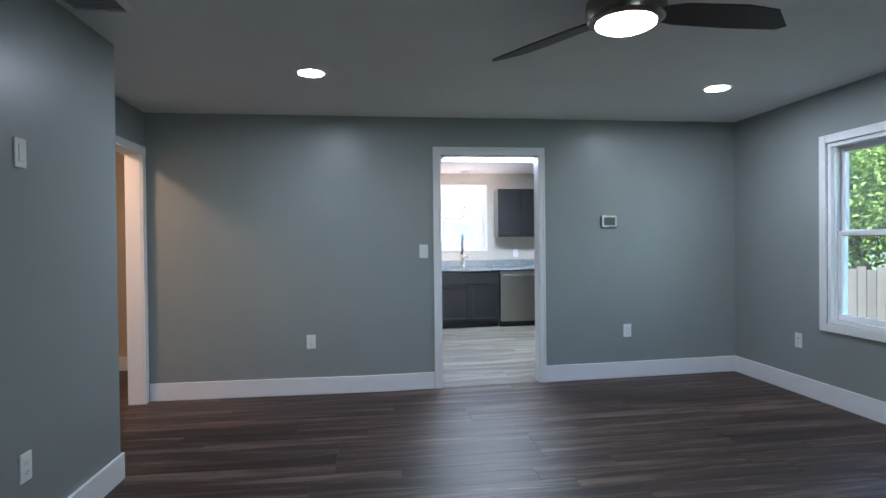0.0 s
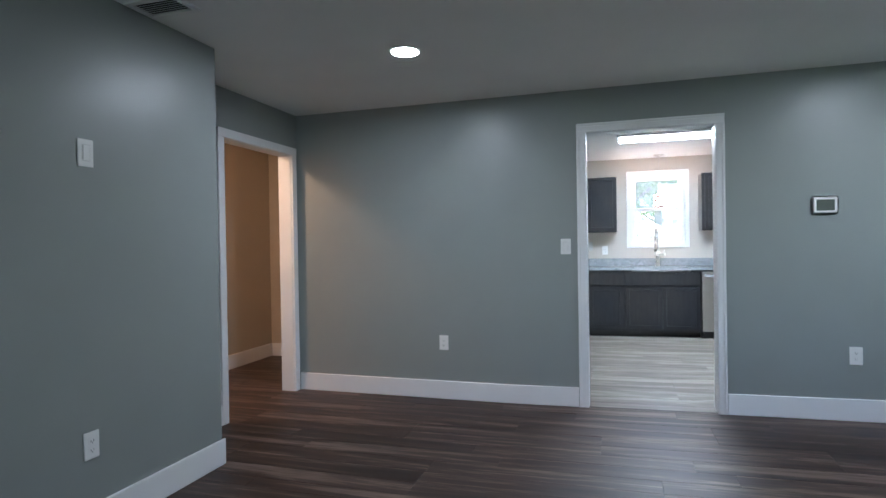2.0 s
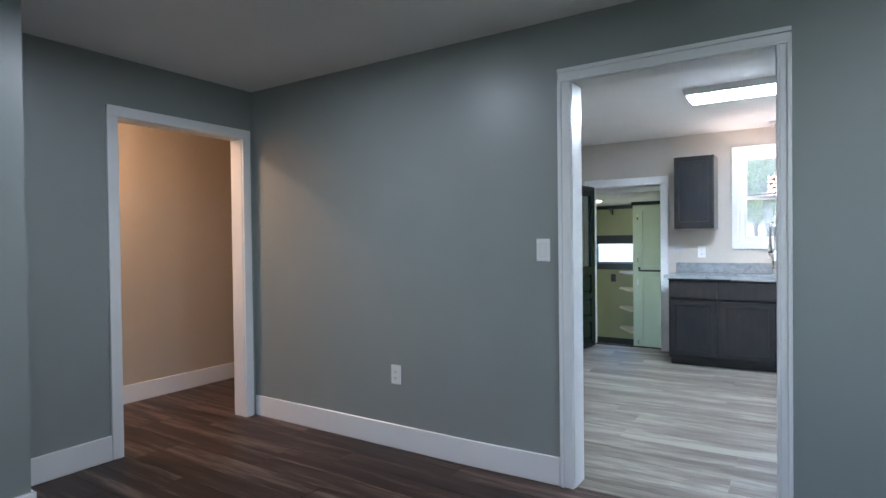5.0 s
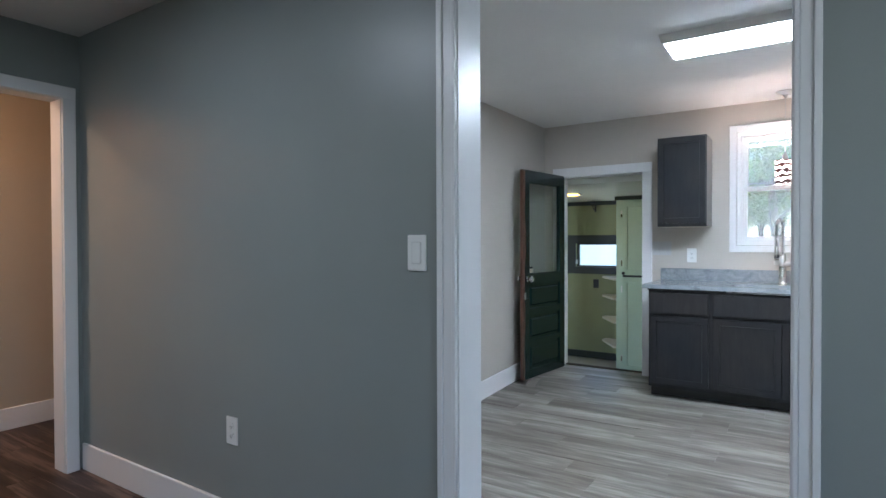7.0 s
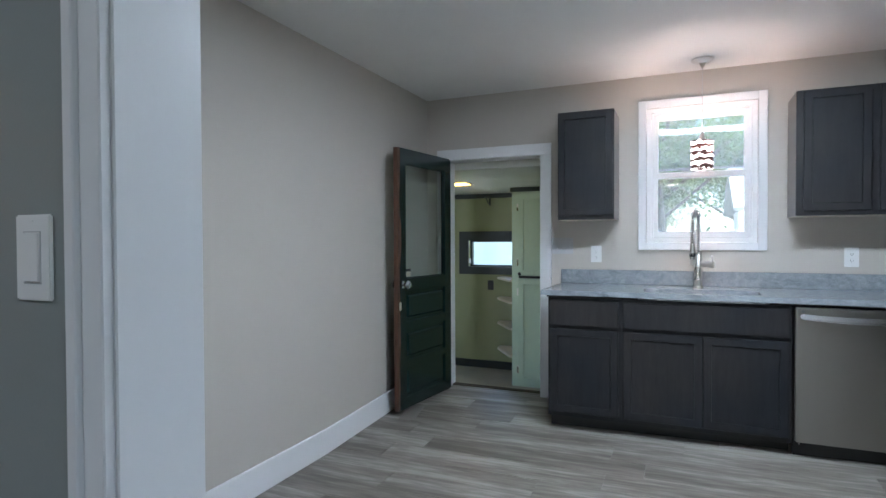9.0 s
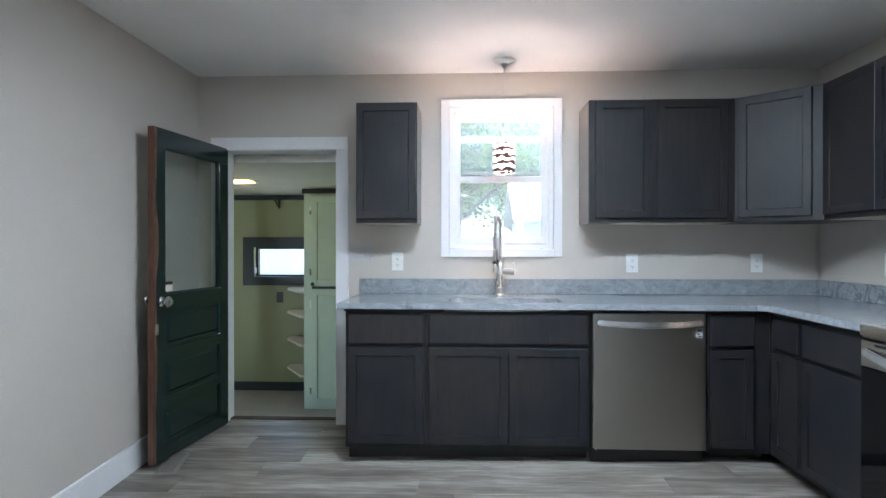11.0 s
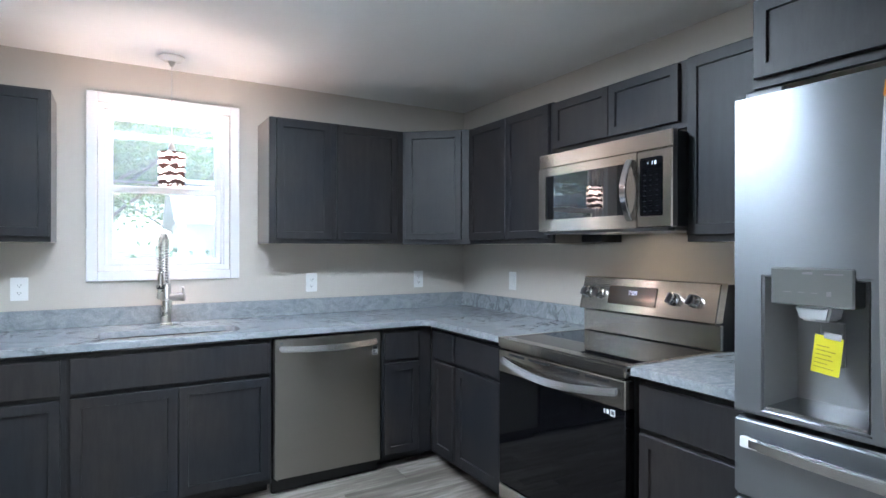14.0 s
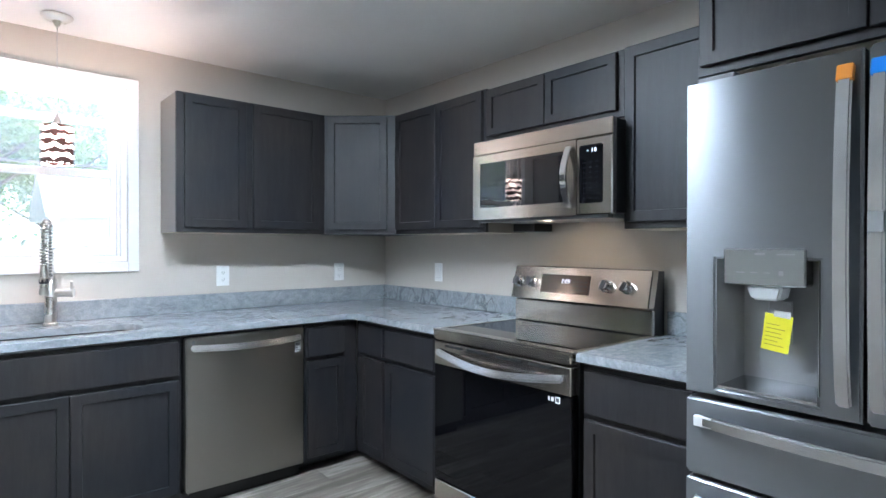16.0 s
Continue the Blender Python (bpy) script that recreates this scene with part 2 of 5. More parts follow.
def shade_material():
    """White glass shade with wavy brown stripes, lit from within."""
    m = bpy.data.materials.new("striped_glass")
    m.use_nodes = True
    n, l = m.node_tree.nodes, m.node_tree.links
    p = n["Principled BSDF"]
    co = n.new("ShaderNodeTexCoord")
    w = n.new("ShaderNodeTexWave")
    w.bands_direction = "Z"
    w.inputs["Scale"].default_value, w.inputs["Distortion"].default_value, w.inputs["Detail"].default_value, w.inputs["Detail Scale"].default_value = 7.6, 3.6, 1.0, 4.0
    l.new(co.outputs["Object"], w.inputs["Vector"])
    r = n.new("ShaderNodeValToRGB")
    r.color_ramp.elements[0].position, r.color_ramp.elements[1].position = 0.50, 0.55
    l.new(w.outputs["Fac"], r.inputs[0])
    mix = n.new("ShaderNodeMix")
    mix.data_type = "RGBA"
    mix.inputs["A"].default_value, mix.inputs["B"].default_value = (0.04, 0.015, 0.013, 1), (0.85, 0.8, 0.76, 1)
    l.new(r.outputs[0], mix.inputs["Factor"])
    l.new(mix.outputs["Result"], p.inputs["Base Color"])
    es = n.new("ShaderNodeMath")
    es.operation = "MULTIPLY_ADD"
    es.inputs[1].default_value, es.inputs[2].default_value = 0.5, 0.012
    l.new(r.outputs[0], es.inputs[0])
    p.inputs["Emission Color"].default_value = (1.0, 0.86, 0.78, 1)
    l.new(es.outputs[0], p.inputs["Emission Strength"])
    p.inputs["Roughness"].default_value = 0.2
    tl, ms = n.new("ShaderNodeBsdfTranslucent"), n.new("ShaderNodeMixShader")
    ms.inputs[0].default_value = 0.5
    l.new(mix.outputs["Result"], tl.inputs[0])
    l.new(p.outputs[0], ms.inputs[1])
    l.new(tl.outputs[0], ms.inputs[2])
    l.new(ms.outputs[0], n["Material Output"].inputs[0])
    return m


def leaf_material(name, a, b):
    m = bpy.data.materials.new(name)
    m.use_nodes = True
    n, l = m.node_tree.nodes, m.node_tree.links
    p = n["Principled BSDF"]
    g = n.new("ShaderNodeNewGeometry")
    mix = n.new("ShaderNodeMix")
    mix.data_type = "RGBA"
    mix.inputs["A"].default_value, mix.inputs["B"].default_value = (*a, 1), (*b, 1)
    l.new(g.outputs["Random Per Island"], mix.inputs["Factor"])
    l.new(mix.outputs["Result"], p.inputs["Base Color"])
    p.inputs["Roughness"].default_value = 0.6
    tl = n.new("ShaderNodeBsdfTranslucent")
    l.new(mix.outputs["Result"], tl.inputs[0])
    ad = n.new("ShaderNodeMixShader")
    ad.inputs[0].default_value = 0.4
    l.new(p.outputs[0], ad.inputs[1])
    l.new(tl.outputs[0], ad.inputs[2])
    l.new(ad.outputs[0], n["Material Output"].inputs[0])
    return m


LIVING_WALL = material("grey_green_paint", (0.27, 0.293, 0.285), 0.37, spec=0.42, vary=0.04, grain=220, bump=0.06)
KITCHEN_WALL = material("greige_paint", (0.53, 0.49, 0.44), 0.45, vary=0.03, grain=220, bump=0.06)
HALL_WALL = material("tan_paint", (0.47, 0.405, 0.32), 0.5, vary=0.04, grain=220, bump=0.06)
PANTRY_WALL = material("olive_paint", (0.30, 0.32, 0.17), 0.5, vary=0.1, scale=2, grain=120, bump=0.1)
OUTER_WALL = material("pale_siding_paint", (0.6, 0.6, 0.58), 0.6, vary=0.1)
CEILING = material("ceiling_paint", (0.84, 0.84, 0.83), 0.75, vary=0.03, grain=160, bump=0.08)
PANTRY_CEILING = material("pantry_ceiling_paint", (0.62, 0.62, 0.55), 0.6, vary=0.08, grain=90, bump=0.1)
TRIM = material("white_trim_gloss", (0.78, 0.78, 0.79), 0.33, vary=0.015, bump=0, rough_vary=0.03)
PLATE = material("white_plastic", (0.8, 0.8, 0.79), 0.3, vary=0.02, bump=0)
PALE_PLATE = material("pale_grey_plastic", (0.5, 0.5, 0.5), 0.35, vary=0.02, bump=0)
SLOT = material("dark_slot", (0.02, 0.02, 0.02), 0.6, vary=0.05, bump=0)
CABINET = stained_wood("grey_stained_wood", (0.0122, 0.0138, 0.0178), (0.029, 0.0243, 0.0228))
CABINET_SIDE = material("greige_laminate", (0.24, 0.22, 0.2), 0.5, vary=0.06, grain=40, bump=0.05, stretch=(3, 3, 0.5))
TOE_AND_SHADOW = material("dark_toe_kick_and_slab_shadow", (0.02, 0.018, 0.018), 0.5, vary=0.2)
GRANITE = granite_material()
STEEL = material("brushed_steel", (0.58, 0.545, 0.495), 0.19, brushed=0.8, metal=1.0, vary=0.012, scale=0.6, grain=200, bump=0.006, stretch=(0.3, 8, 8), rough_vary=0.015)
STEEL_DARK = material("dull_warm_steel", (0.33, 0.31, 0.28), 0.33, brushed=0.8, metal=1.0, vary=0.02, scale=0.6, grain=240, bump=0.005, stretch=(6, 6, 0.25), rough_vary=0.015)
# upright streaks in tone and roughness stand in for soft reflections
DISHWASHER_STEEL = material("warm_steel_reflection_streaks", (0.36, 0.345, 0.315), 0.3, brushed=0.8, metal=1.0, vary=0.02, scale=0.9, grain=220, bump=0.004, stretch=(5, 5, 0.1), rough_vary=0.035)
PANEL_STEEL = material("flat_grey_green_panel", (0.3, 0.315, 0.31), 0.2, metal=0.7, vary=0.02, bump=0, rough_vary=0.02)
STEEL_V = material("brushed_steel_upright", (0.235, 0.247, 0.265), 0.28, brushed=0.84, metal=1.0, vary=0.012, scale=0.6, grain=240, bump=0.005, stretch=(6, 6, 0.25), rough_vary=0.015)
NICKEL = material("brushed_nickel", (0.7, 0.68, 0.64), 0.28, 1.0, vary=0.05, bump=0)
CHUTE = material("pale_glossy_plastic", (0.62, 0.64, 0.66), 0.15, vary=0.02, bump=0)
CHROME_SOFT = material("satin_steel_handle", (0.6, 0.61, 0.63), 0.24, 1.0, vary=0.02, bump=0, rough_vary=0.03)
CHROME = material("chrome", (0.75, 0.75, 0.76), 0.1, 1.0, vary=0.02, bump=0, rough_vary=0.03)
BLACK_GLASS = material("black_glass", (0.004, 0.004, 0.005), 0.02, vary=0.1, bump=0, rough_vary=0.004, spec=0.28)
DOUBLE_GLASS = material("black_double_glass", (0.006, 0.006, 0.007), 0.02, vary=0.1, bump=0, rough_vary=0.004, spec=1.0)
DISPLAY = material("brown_display_glass", (0.03, 0.019, 0.015), 0.1, vary=0.1, bump=0, spec=0.6)
BLACK = material("black_enamel", (0.012, 0.012, 0.013), 0.4, vary=0.1, bump=0)
GREY_PLASTIC = material("grey_plastic", (0.26, 0.265, 0.27), 0.35, vary=0.03, bump=0)
SCREEN = material("grey_green_screen", (0.1, 0.115, 0.1), 0.25, vary=0.05, bump=0)
DARK_PLASTIC = material("dark_grey_plastic", (0.07, 0.072, 0.076), 0.35, vary=0.05, bump=0)
INK = material("print_ink", (0.1, 0.1, 0.11), 0.5, vary=0.02, bump=0)
INK_DARK = material("dim_key_print", (0.012, 0.0125, 0.014), 0.6, vary=0.02, bump=0, spec=0.1)
YELLOW = material("yellow_paper", (0.75, 0.68, 0.02), 0.6, vary=0.04, bump=0)
ORANGE = material("orange_tape", (0.72, 0.27, 0.03), 0.4, vary=0.05, bump=0)
BLUE = material("blue_tape", (0.02, 0.22, 0.75), 0.4, vary=0.05, bump=0)
DOOR_GREEN = material("dark_green_gloss_paint", (0.009, 0.021, 0.0195), 0.2, vary=0.2, scale=4, grain=50, bump=0.12)
WORN_WOOD = material("worn_brown_edge", (0.11, 0.05, 0.03), 0.5, vary=0.5, scale=6, grain=40, bump=0.2, stretch=(3, 3, 0.6))
PANTRY_CABINET = material("pale_green_paint", (0.45, 0.545, 0.42), 0.4, vary=0.05, grain=60)
SHELF = material("pale_wood_shelf", (0.68, 0.62, 0.5), 0.45, vary=0.08)
PANTRY_TRIM = material("black_green_trim", (0.014, 0.02, 0.018), 0.4, vary=0.2)
TILE = material("mottled_vinyl_sheet", (0.34, 0.32, 0.265), 0.45, vary=0.22, scale=5, grain=30, bump=0.1)
FAN_BLADE = material("dark_walnut_blade", (0.028, 0.022, 0.019), 0.38, vary=0.25, scale=3, grain=30, stretch=(0.6, 6, 6))
FAN_METAL = material("brushed_bronze_nickel", (0.27, 0.235, 0.2), 0.25, 1.0, vary=0.05, bump=0)
VINYL = material("white_vinyl", (0.8, 0.8, 0.8), 0.3, vary=0.02, bump=0)
GLASS = clear_glass("window_glass")
# washed-out panes: glare over the outdoor view, put into the glass
GLARE_GLASS = clear_glass("glare_window_glass", (0.84, 0.86, 0.86), glare=0.19)
FAINT_GLARE_GLASS = clear_glass("faint_glare_window_glass", (0.88, 0.9, 0.9), glare=0.05)
DOOR_GLASS = clear_glass("door_glass", (0.9, 0.93, 0.92), 0.03)
LIVING_PLANK = plank_material("dark_brown_plank", (0.016, 0.0085, 0.0065), (0.052, 0.03, 0.023), (0.16, 0.11, 0.088), 0.43)
KITCHEN_PLANK = plank_material("grey_oak_plank", (0.112, 0.095, 0.078), (0.22, 0.198, 0.17), (0.36, 0.333, 0.298), 0.34, 4.6)
SUBFLOOR = material("dark_joint", (0.02, 0.016, 0.014), 0.7)
LAMP_WHITE = glow("cool_white_diffuser", (0.88, 0.95, 1.0), KITCHEN_LAMP)
LAMP_RECESSED = glow("recessed_diffuser", (0.97, 0.97, 1.0), RECESSED)
LAMP_FAN = glow("fan_diffuser", (1.0, 0.86, 0.66), FAN_LAMP)
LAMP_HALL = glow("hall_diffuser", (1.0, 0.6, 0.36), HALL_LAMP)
LAMP_PANTRY = glow("pantry_diffuser", (1.0, 0.5, 0.08), PANTRY_LAMP)
LAMP_SMALL = glow("warm_task_lamp", (1.0, 0.74, 0.48), TASK_LAMP)
CLOCK = glow("clock_digits", (0.4, 0.35, 1.0), 0.07)
CLOCK_WHITE = glow("display_digits", (0.7, 0.85, 1.0), 0.12)
SHADE = shade_material()
BARK = material("tree_bark", (0.1, 0.08, 0.06), 0.8, vary=0.4, scale=8, bump=0.4, stretch=(4, 4, 0.7))
LEAF = leaf_material("leaf_green", (0.09, 0.17, 0.035), (0.17, 0.3, 0.06))
LEAF_YELLOW = leaf_material("leaf_yellow_green", (0.09, 0.14, 0.02), (0.17, 0.25, 0.04))
LEAF_DARK = leaf_material("leaf_dark_green", (0.03, 0.07, 0.02), (0.07, 0.14, 0.04))
GRASS = material("grass", (0.07, 0.10, 0.03), 0.9, vary=0.4, scale=0.8, grain=30, bump=0.5)
CONCRETE = material("pale_concrete", (0.5, 0.49, 0.47), 0.8, vary=0.15, scale=0.7, grain=14, bump=0.2)
ROOF = material("pale_metal_roof", (0.45, 0.46, 0.47), 0.8, vary=0.2, scale=2, grain=20, bump=0.3)
SIDING = material("white_siding", (0.75, 0.76, 0.77), 0.5, vary=0.04)
FENCE = material("weathered_fence_wood", (0.055, 0.046, 0.036), 0.8, vary=0.3, scale=3, grain=25, bump=0.2, stretch=(4, 4, 0.5), random=0.15)

# ---- mesh helpers ----


def add_box(bm, x0, y0, z0, x1, y1, z1):
    v = [bm.verts.new((x, y, z)) for x in (x0, x1) for y in (y0, y1) for z in (z0, z1)]
    return [bm.faces.new([v[i] for i in f]) for f in ((0, 1, 3, 2), (4, 6, 7, 5), (0, 4, 5, 1), (2, 3, 7, 6), (0, 2, 6, 4), (1, 5, 7, 3))]


def box(*b, bevel=0.0, seg=1):
    """One bmesh of one or more boxes (x0, y0, z0, x1, y1, z1)."""
    bm = bmesh.new()
    for q in ([b] if len(b) == 6 and not isinstance(b[0], tuple) else b):
        add_box(bm, *q)
    if bevel:
        bmesh.ops.bevel(bm, geom=bm.edges[:], offset=bevel, segments=seg, affect="EDGES", clamp_overlap=True)
    return bm


def lathe(profile, n=32, at=(0, 0, 0), turn=None):
    """Turns (radius, height) points about z; then turn (a matrix) and at."""
    bm = bmesh.new()
    rings = []
    for r, z in profile:
        rings.append([bm.verts.new((r * math.cos(2 * math.pi * i / n), r * math.sin(2 * math.pi * i / n), z)) for i in range(n)] if r > 1e-6 else [bm.verts.new((0, 0, z))])
    for a, b in zip(rings, rings[1:]):
        for i in range(n):
            j = (i + 1) % n
            q = [a[i % len(a)], a[j % len(a)], b[j % len(b)], b[i % len(b)]]
            u = list(dict.fromkeys(q))
            if len(u) > 2:
                bm.faces.new(u)
    bmesh.ops.recalc_face_normals(bm, faces=bm.faces[:])
    bm.transform(Matrix.Translation(at) @ (turn or Matrix()))
    return bm


def tube(points, r, n=8):
    """A round bar through the points."""
    bm = bmesh.new()
    pts = [Vector(p) for p in points]
    rings, side = [], None
    for i, p in enumerate(pts):
        d = (pts[min(i + 1, len(pts) - 1)] - pts[max(i - 1, 0)]).normalized()
        side = (side - d * side.dot(d)).normalized() if side else d.orthogonal().normalized()
        up = d.cross(side)
        rings.append([bm.verts.new(p + r * (math.cos(2 * math.pi * k / n) * side + math.sin(2 * math.pi * k / n) * up)) for k in range(n)])
    for a, b in zip(rings, rings[1:]):
        for k in range(n):
            bm.faces.new((a[k], a[(k + 1) % n], b[(k + 1) % n], b[k]))
    bm.faces.new(rings[0][::-1])
    bm.faces.new(rings[-1])
    bmesh.ops.recalc_face_normals(bm, faces=bm.faces[:])
    return bm


def bar(points, across, width, thick, bevel=0.003):
    """A flat bar of rectangular section through the points, width along across."""
    bm = bmesh.new()
    pts, across = [Vector(p) for p in points], Vector(across)
    rings = []
    for i, p in enumerate(pts):
        d = (pts[min(i + 1, len(pts) - 1)] - pts[max(i - 1, 0)]).normalized()
        nrm = d.cross(across).normalized()
        rings.append([bm.verts.new(p + across * (width / 2 * a) + nrm * (thick / 2 * b)) for a, b in ((-1, -1), (1, -1), (1, 1), (-1, 1))])
    for a, b in zip(rings, rings[1:]):
        for k in range(4):
            bm.faces.new((a[k], a[(k + 1) % 4], b[(k + 1) % 4], b[k]))
    bm.faces.new(rings[0][::-1])
    bm.faces.new(rings[-1])
    bmesh.ops.recalc_face_normals(bm, faces=bm.faces[:])
    if bevel:
        sharp = [e for e in bm.edges if len(e.link_faces) == 2 and e.calc_face_angle(0) > 1.0]
        bmesh.ops.bevel(bm, geom=sharp, offset=bevel, segments=2, affect="EDGES", clamp_overlap=True)
    return bm


def prism(outline, z0, z1, holes=(), bevel=0.0):
    """A flat slab over an outline in x and y, with holes through it."""
    bm = bmesh.new()
    edges = []
    for loop in (outline, *holes):
        v = [bm.verts.new((x, y, z1)) for x, y in loop]
        edges += [bm.edges.new((v[i], v[(i + 1) % len(v)])) for i in range(len(v))]
    bmesh.ops.triangle_fill(bm, use_beauty=True, use_dissolve=False, edges=edges)
    ex = bmesh.ops.extrude_face_region(bm, geom=bm.faces[:])
    bmesh.ops.translate(bm, vec=(0, 0, z0 - z1), verts=[g for g in ex["geom"] if isinstance(g, bmesh.types.BMVert)])
    bmesh.ops.recalc_face_normals(bm, faces=bm.faces[:])
    if bevel:
        rim = [e for e in bm.edges if len(e.link_faces) == 2 and e.calc_face_angle(0) > 1.0 and abs(e.verts[0].co.z - z1) < 1e-5 and abs(e.verts[1].co.z - z1) < 1e-5]
        bmesh.ops.bevel(bm, geom=rim, offset=bevel, segments=2, affect="EDGES", clamp_overlap=True)
    return bm


def rounded(x0, y0, x1, y1, r, n=5):
    out = []
    for cx, cy, a in ((x1 - r, y1 - r, 0), (x0 + r, y1 - r, 90), (x0 + r, y0 + r, 180), (x1 - r, y0 + r, 270)):
        out += [(cx + r * math.cos(radians(a + 90 * i / n)), cy + r * math.sin(radians(a + 90 * i / n))) for i in range(n + 1)]
    return out


def sheet(us, vs, holes, depth):
    """An upright panel in x and z, y from 0 to depth, with rectangular holes (u0, v0, u1, v1)."""
    us = sorted({*us, *(h[0] for h in holes), *(h[2] for h in holes)})
    vs = sorted({*vs, *(h[1] for h in holes), *(h[3] for h in holes)})
    bm, made = bmesh.new(), {}

    def vert(i, j, k):
        if (i, j, k) not in made:
            made[i, j, k] = bm.verts.new((us[i], depth * k, vs[j]))
        return made[i, j, k]

    def solid(i, j):
        if not (0 <= i < len(us) - 1 and 0 <= j < len(vs) - 1):
            return False
        u, v = (us[i] + us[i + 1]) / 2, (vs[j] + vs[j + 1]) / 2
        return not any(h[0] < u < h[2] and h[1] < v < h[3] for h in holes)

    for i in range(len(us) - 1):
        for j in range(len(vs) - 1):
            if solid(i, j):
                f = bm.faces.new([vert(i, j, 0), vert(i + 1, j, 0), vert(i + 1, j + 1, 0), vert(i, j + 1, 0)])
                b = bm.faces.new([vert(i, j, 1), vert(i, j + 1, 1), vert(i + 1, j + 1, 1), vert(i + 1, j, 1)])
                b.material_index = 1
                for di, dj, p, q in ((-1, 0, (i, j), (i, j + 1)), (1, 0, (i + 1, j), (i + 1, j + 1)), (0, -1, (i, j), (i + 1, j)), (0, 1, (i, j + 1), (i + 1, j + 1))):
                    if not solid(i + di, j + dj):
                        bm.faces.new([vert(*p, 0), vert(*q, 0), vert(*q, 1), vert(*p, 1)])
    bmesh.ops.recalc_face_normals(bm, faces=bm.faces[:])
    return bm


def part(name, bm, mats, parent=None, label="", m=None, smooth=False):
    """Links a bmesh as one mesh object, under a thing or a part."""
    me = bpy.data.meshes.new(name)
    if smooth:
        for e in bm.edges:
            e.smooth = len(e.link_faces) == 2 and e.calc_face_angle(0) < 0.7
        for f in bm.faces:
            f.smooth = True
    bm.to_mesh(me)
    bm.free()
    for x in mats if isinstance(mats, (list, tuple)) else [mats]:
        me.materials.append(x)
    ob = new(name, me)
    if parent:
        ob.parent = parent
    if m is not None:
        ob.matrix_basis = m
    return tagged(ob, label)


def thing(name, m, label, category, group="", kind=""):
    ob = new(name)
    ob.empty_display_size = 0.1
    ob.matrix_basis = m
    return tagged(ob, label, category, group, kind)


def structure(name, bm, mats, label, category, m=None):
    return tagged(part(name, bm, mats, None, label, m), "", category, "", "structure")


def turn_x(a):
    return Matrix.Rotation(radians(a), 4, "X")


def turn_y(a):
    return Matrix.Rotation(radians(a), 4, "Y")


def writing(name, text, size, mat, parent, m):
    """Letters as a mesh, in the built-in font, lying in local x and z."""
    cu = bpy.data.curves.new(name, "FONT")
    cu.body, cu.size, cu.extrude, cu.align_x, cu.align_y = text, size, 0.0004, "CENTER", "CENTER"
    tmp = bpy.data.objects.new(name + "_curve", cu)
    me = bpy.data.meshes.new_from_object(tmp)
    bpy.data.objects.remove(tmp)
    me.materials.clear()
    me.materials.append(mat)
    ob = new(name, me)
    ob.parent = parent
    ob.matrix_basis = m @ turn_x(90)
    return ob

# ---- the large structure ----
PORCH = Matrix.Translation((1.335, 5.308, 1.22)) @ Matrix.Scale(1.29, 4) @ Matrix.Translation((-1.335, -5.308, -1.22))  # the porch lies a step lower
LZ, KZ = 2.37, 2.333          # ceilings
NY, KY0, KY = 5.325, 5.465, 8.9  # wall between the rooms, and the kitchen's far wall
LX, KX0, KX = 3.552, -0.44, 3.52
AX, AY, BX, HX, HY = -1.17, 3.72, -1.64, -2.76, 6.56  # west walls and the hall


def floor_z(x, y):
    """The old floor sags: it rises to the east, and to the north end of the kitchen."""
    return 0.0163 * max(0.0, x - 0.2) + 0.06 * min(1.0, max(0.0, (y - 7.5) / 1.3))


def wall(name, face, u0, u1, z1, holes, depth, mats, label, turn=0, z0=0.0):
    """face: the pose's x and y; u runs along the wall, depth away from the room."""
    return structure(name, sheet((u0, u1), (z0, z1), holes, depth), mats, label, "wall", pose(face[0], face[1], 0, 0, 0, turn))


wall("wall_north_living", (0, NY), BX, 3.745, 2.45, [(0.783, -0.1, 1.689, 2.06)], 0.14, (LIVING_WALL, KITCHEN_WALL), "grey-green painted wall with a cased opening to the kitchen", z0=-0.1)
wall("wall_east_living", (LX, 0), -NY, 1.34, 2.45, [(-4.252, 0.653, -3.248, 1.982)], 0.16, (LIVING_WALL, OUTER_WALL), "grey-green painted wall with a white sash window", -90, -0.1)
wall("wall_west_living", (AX, 0), -1.2, AY, 2.45, [], 0.47, (LIVING_WALL, HALL_WALL), "grey-green painted wall with a glossy sheen", 90, -0.1)
wall("wall_west_hall_opening", (BX, 0), AY, HY, 2.45, [(4.351, -0.1, 5.244, 2.028)], 0.12, (LIVING_WALL, HALL_WALL), "grey-green painted wall with a cased opening to the hall", 90, -0.1)
wall("wall_south_living", (0, -1.2), -3.745, -BX, 2.45, [(-2.052, 0.653, -0.848, 2.002)], 0.14, (LIVING_WALL, OUTER_WALL), "plain grey-green painted wall", 180, -0.1)
wall("wall_north_kitchen", (0, KY), -1.1, 3.745, 2.45, [(1.209, 1.203, 1.876, 2.110), (-0.278, -0.1, 0.488, 1.858)], 0.14, (KITCHEN_WALL, PANTRY_WALL), "greige painted kitchen wall with a window and a doorway", z0=-0.1)
wall("wall_west_kitchen", (KX0, 0), KY0, KY, 2.45, [], 0.12, (KITCHEN_WALL, LIVING_WALL), "plain greige painted kitchen wall", 90, -0.1)
wall("wall_east_kitchen", (KX, 0), -KY, -KY0, 2.45, [], 0.17, (KITCHEN_WALL, OUTER_WALL), "greige painted kitchen wall behind the cabinets", -90, -0.1)
wall("wall_west_hall", (HX, 0), 3.45, HY + 0.14, 2.45, [], 0.12, (HALL_WALL, OUTER_WALL), "tan painted hall wall", 90, -0.1)
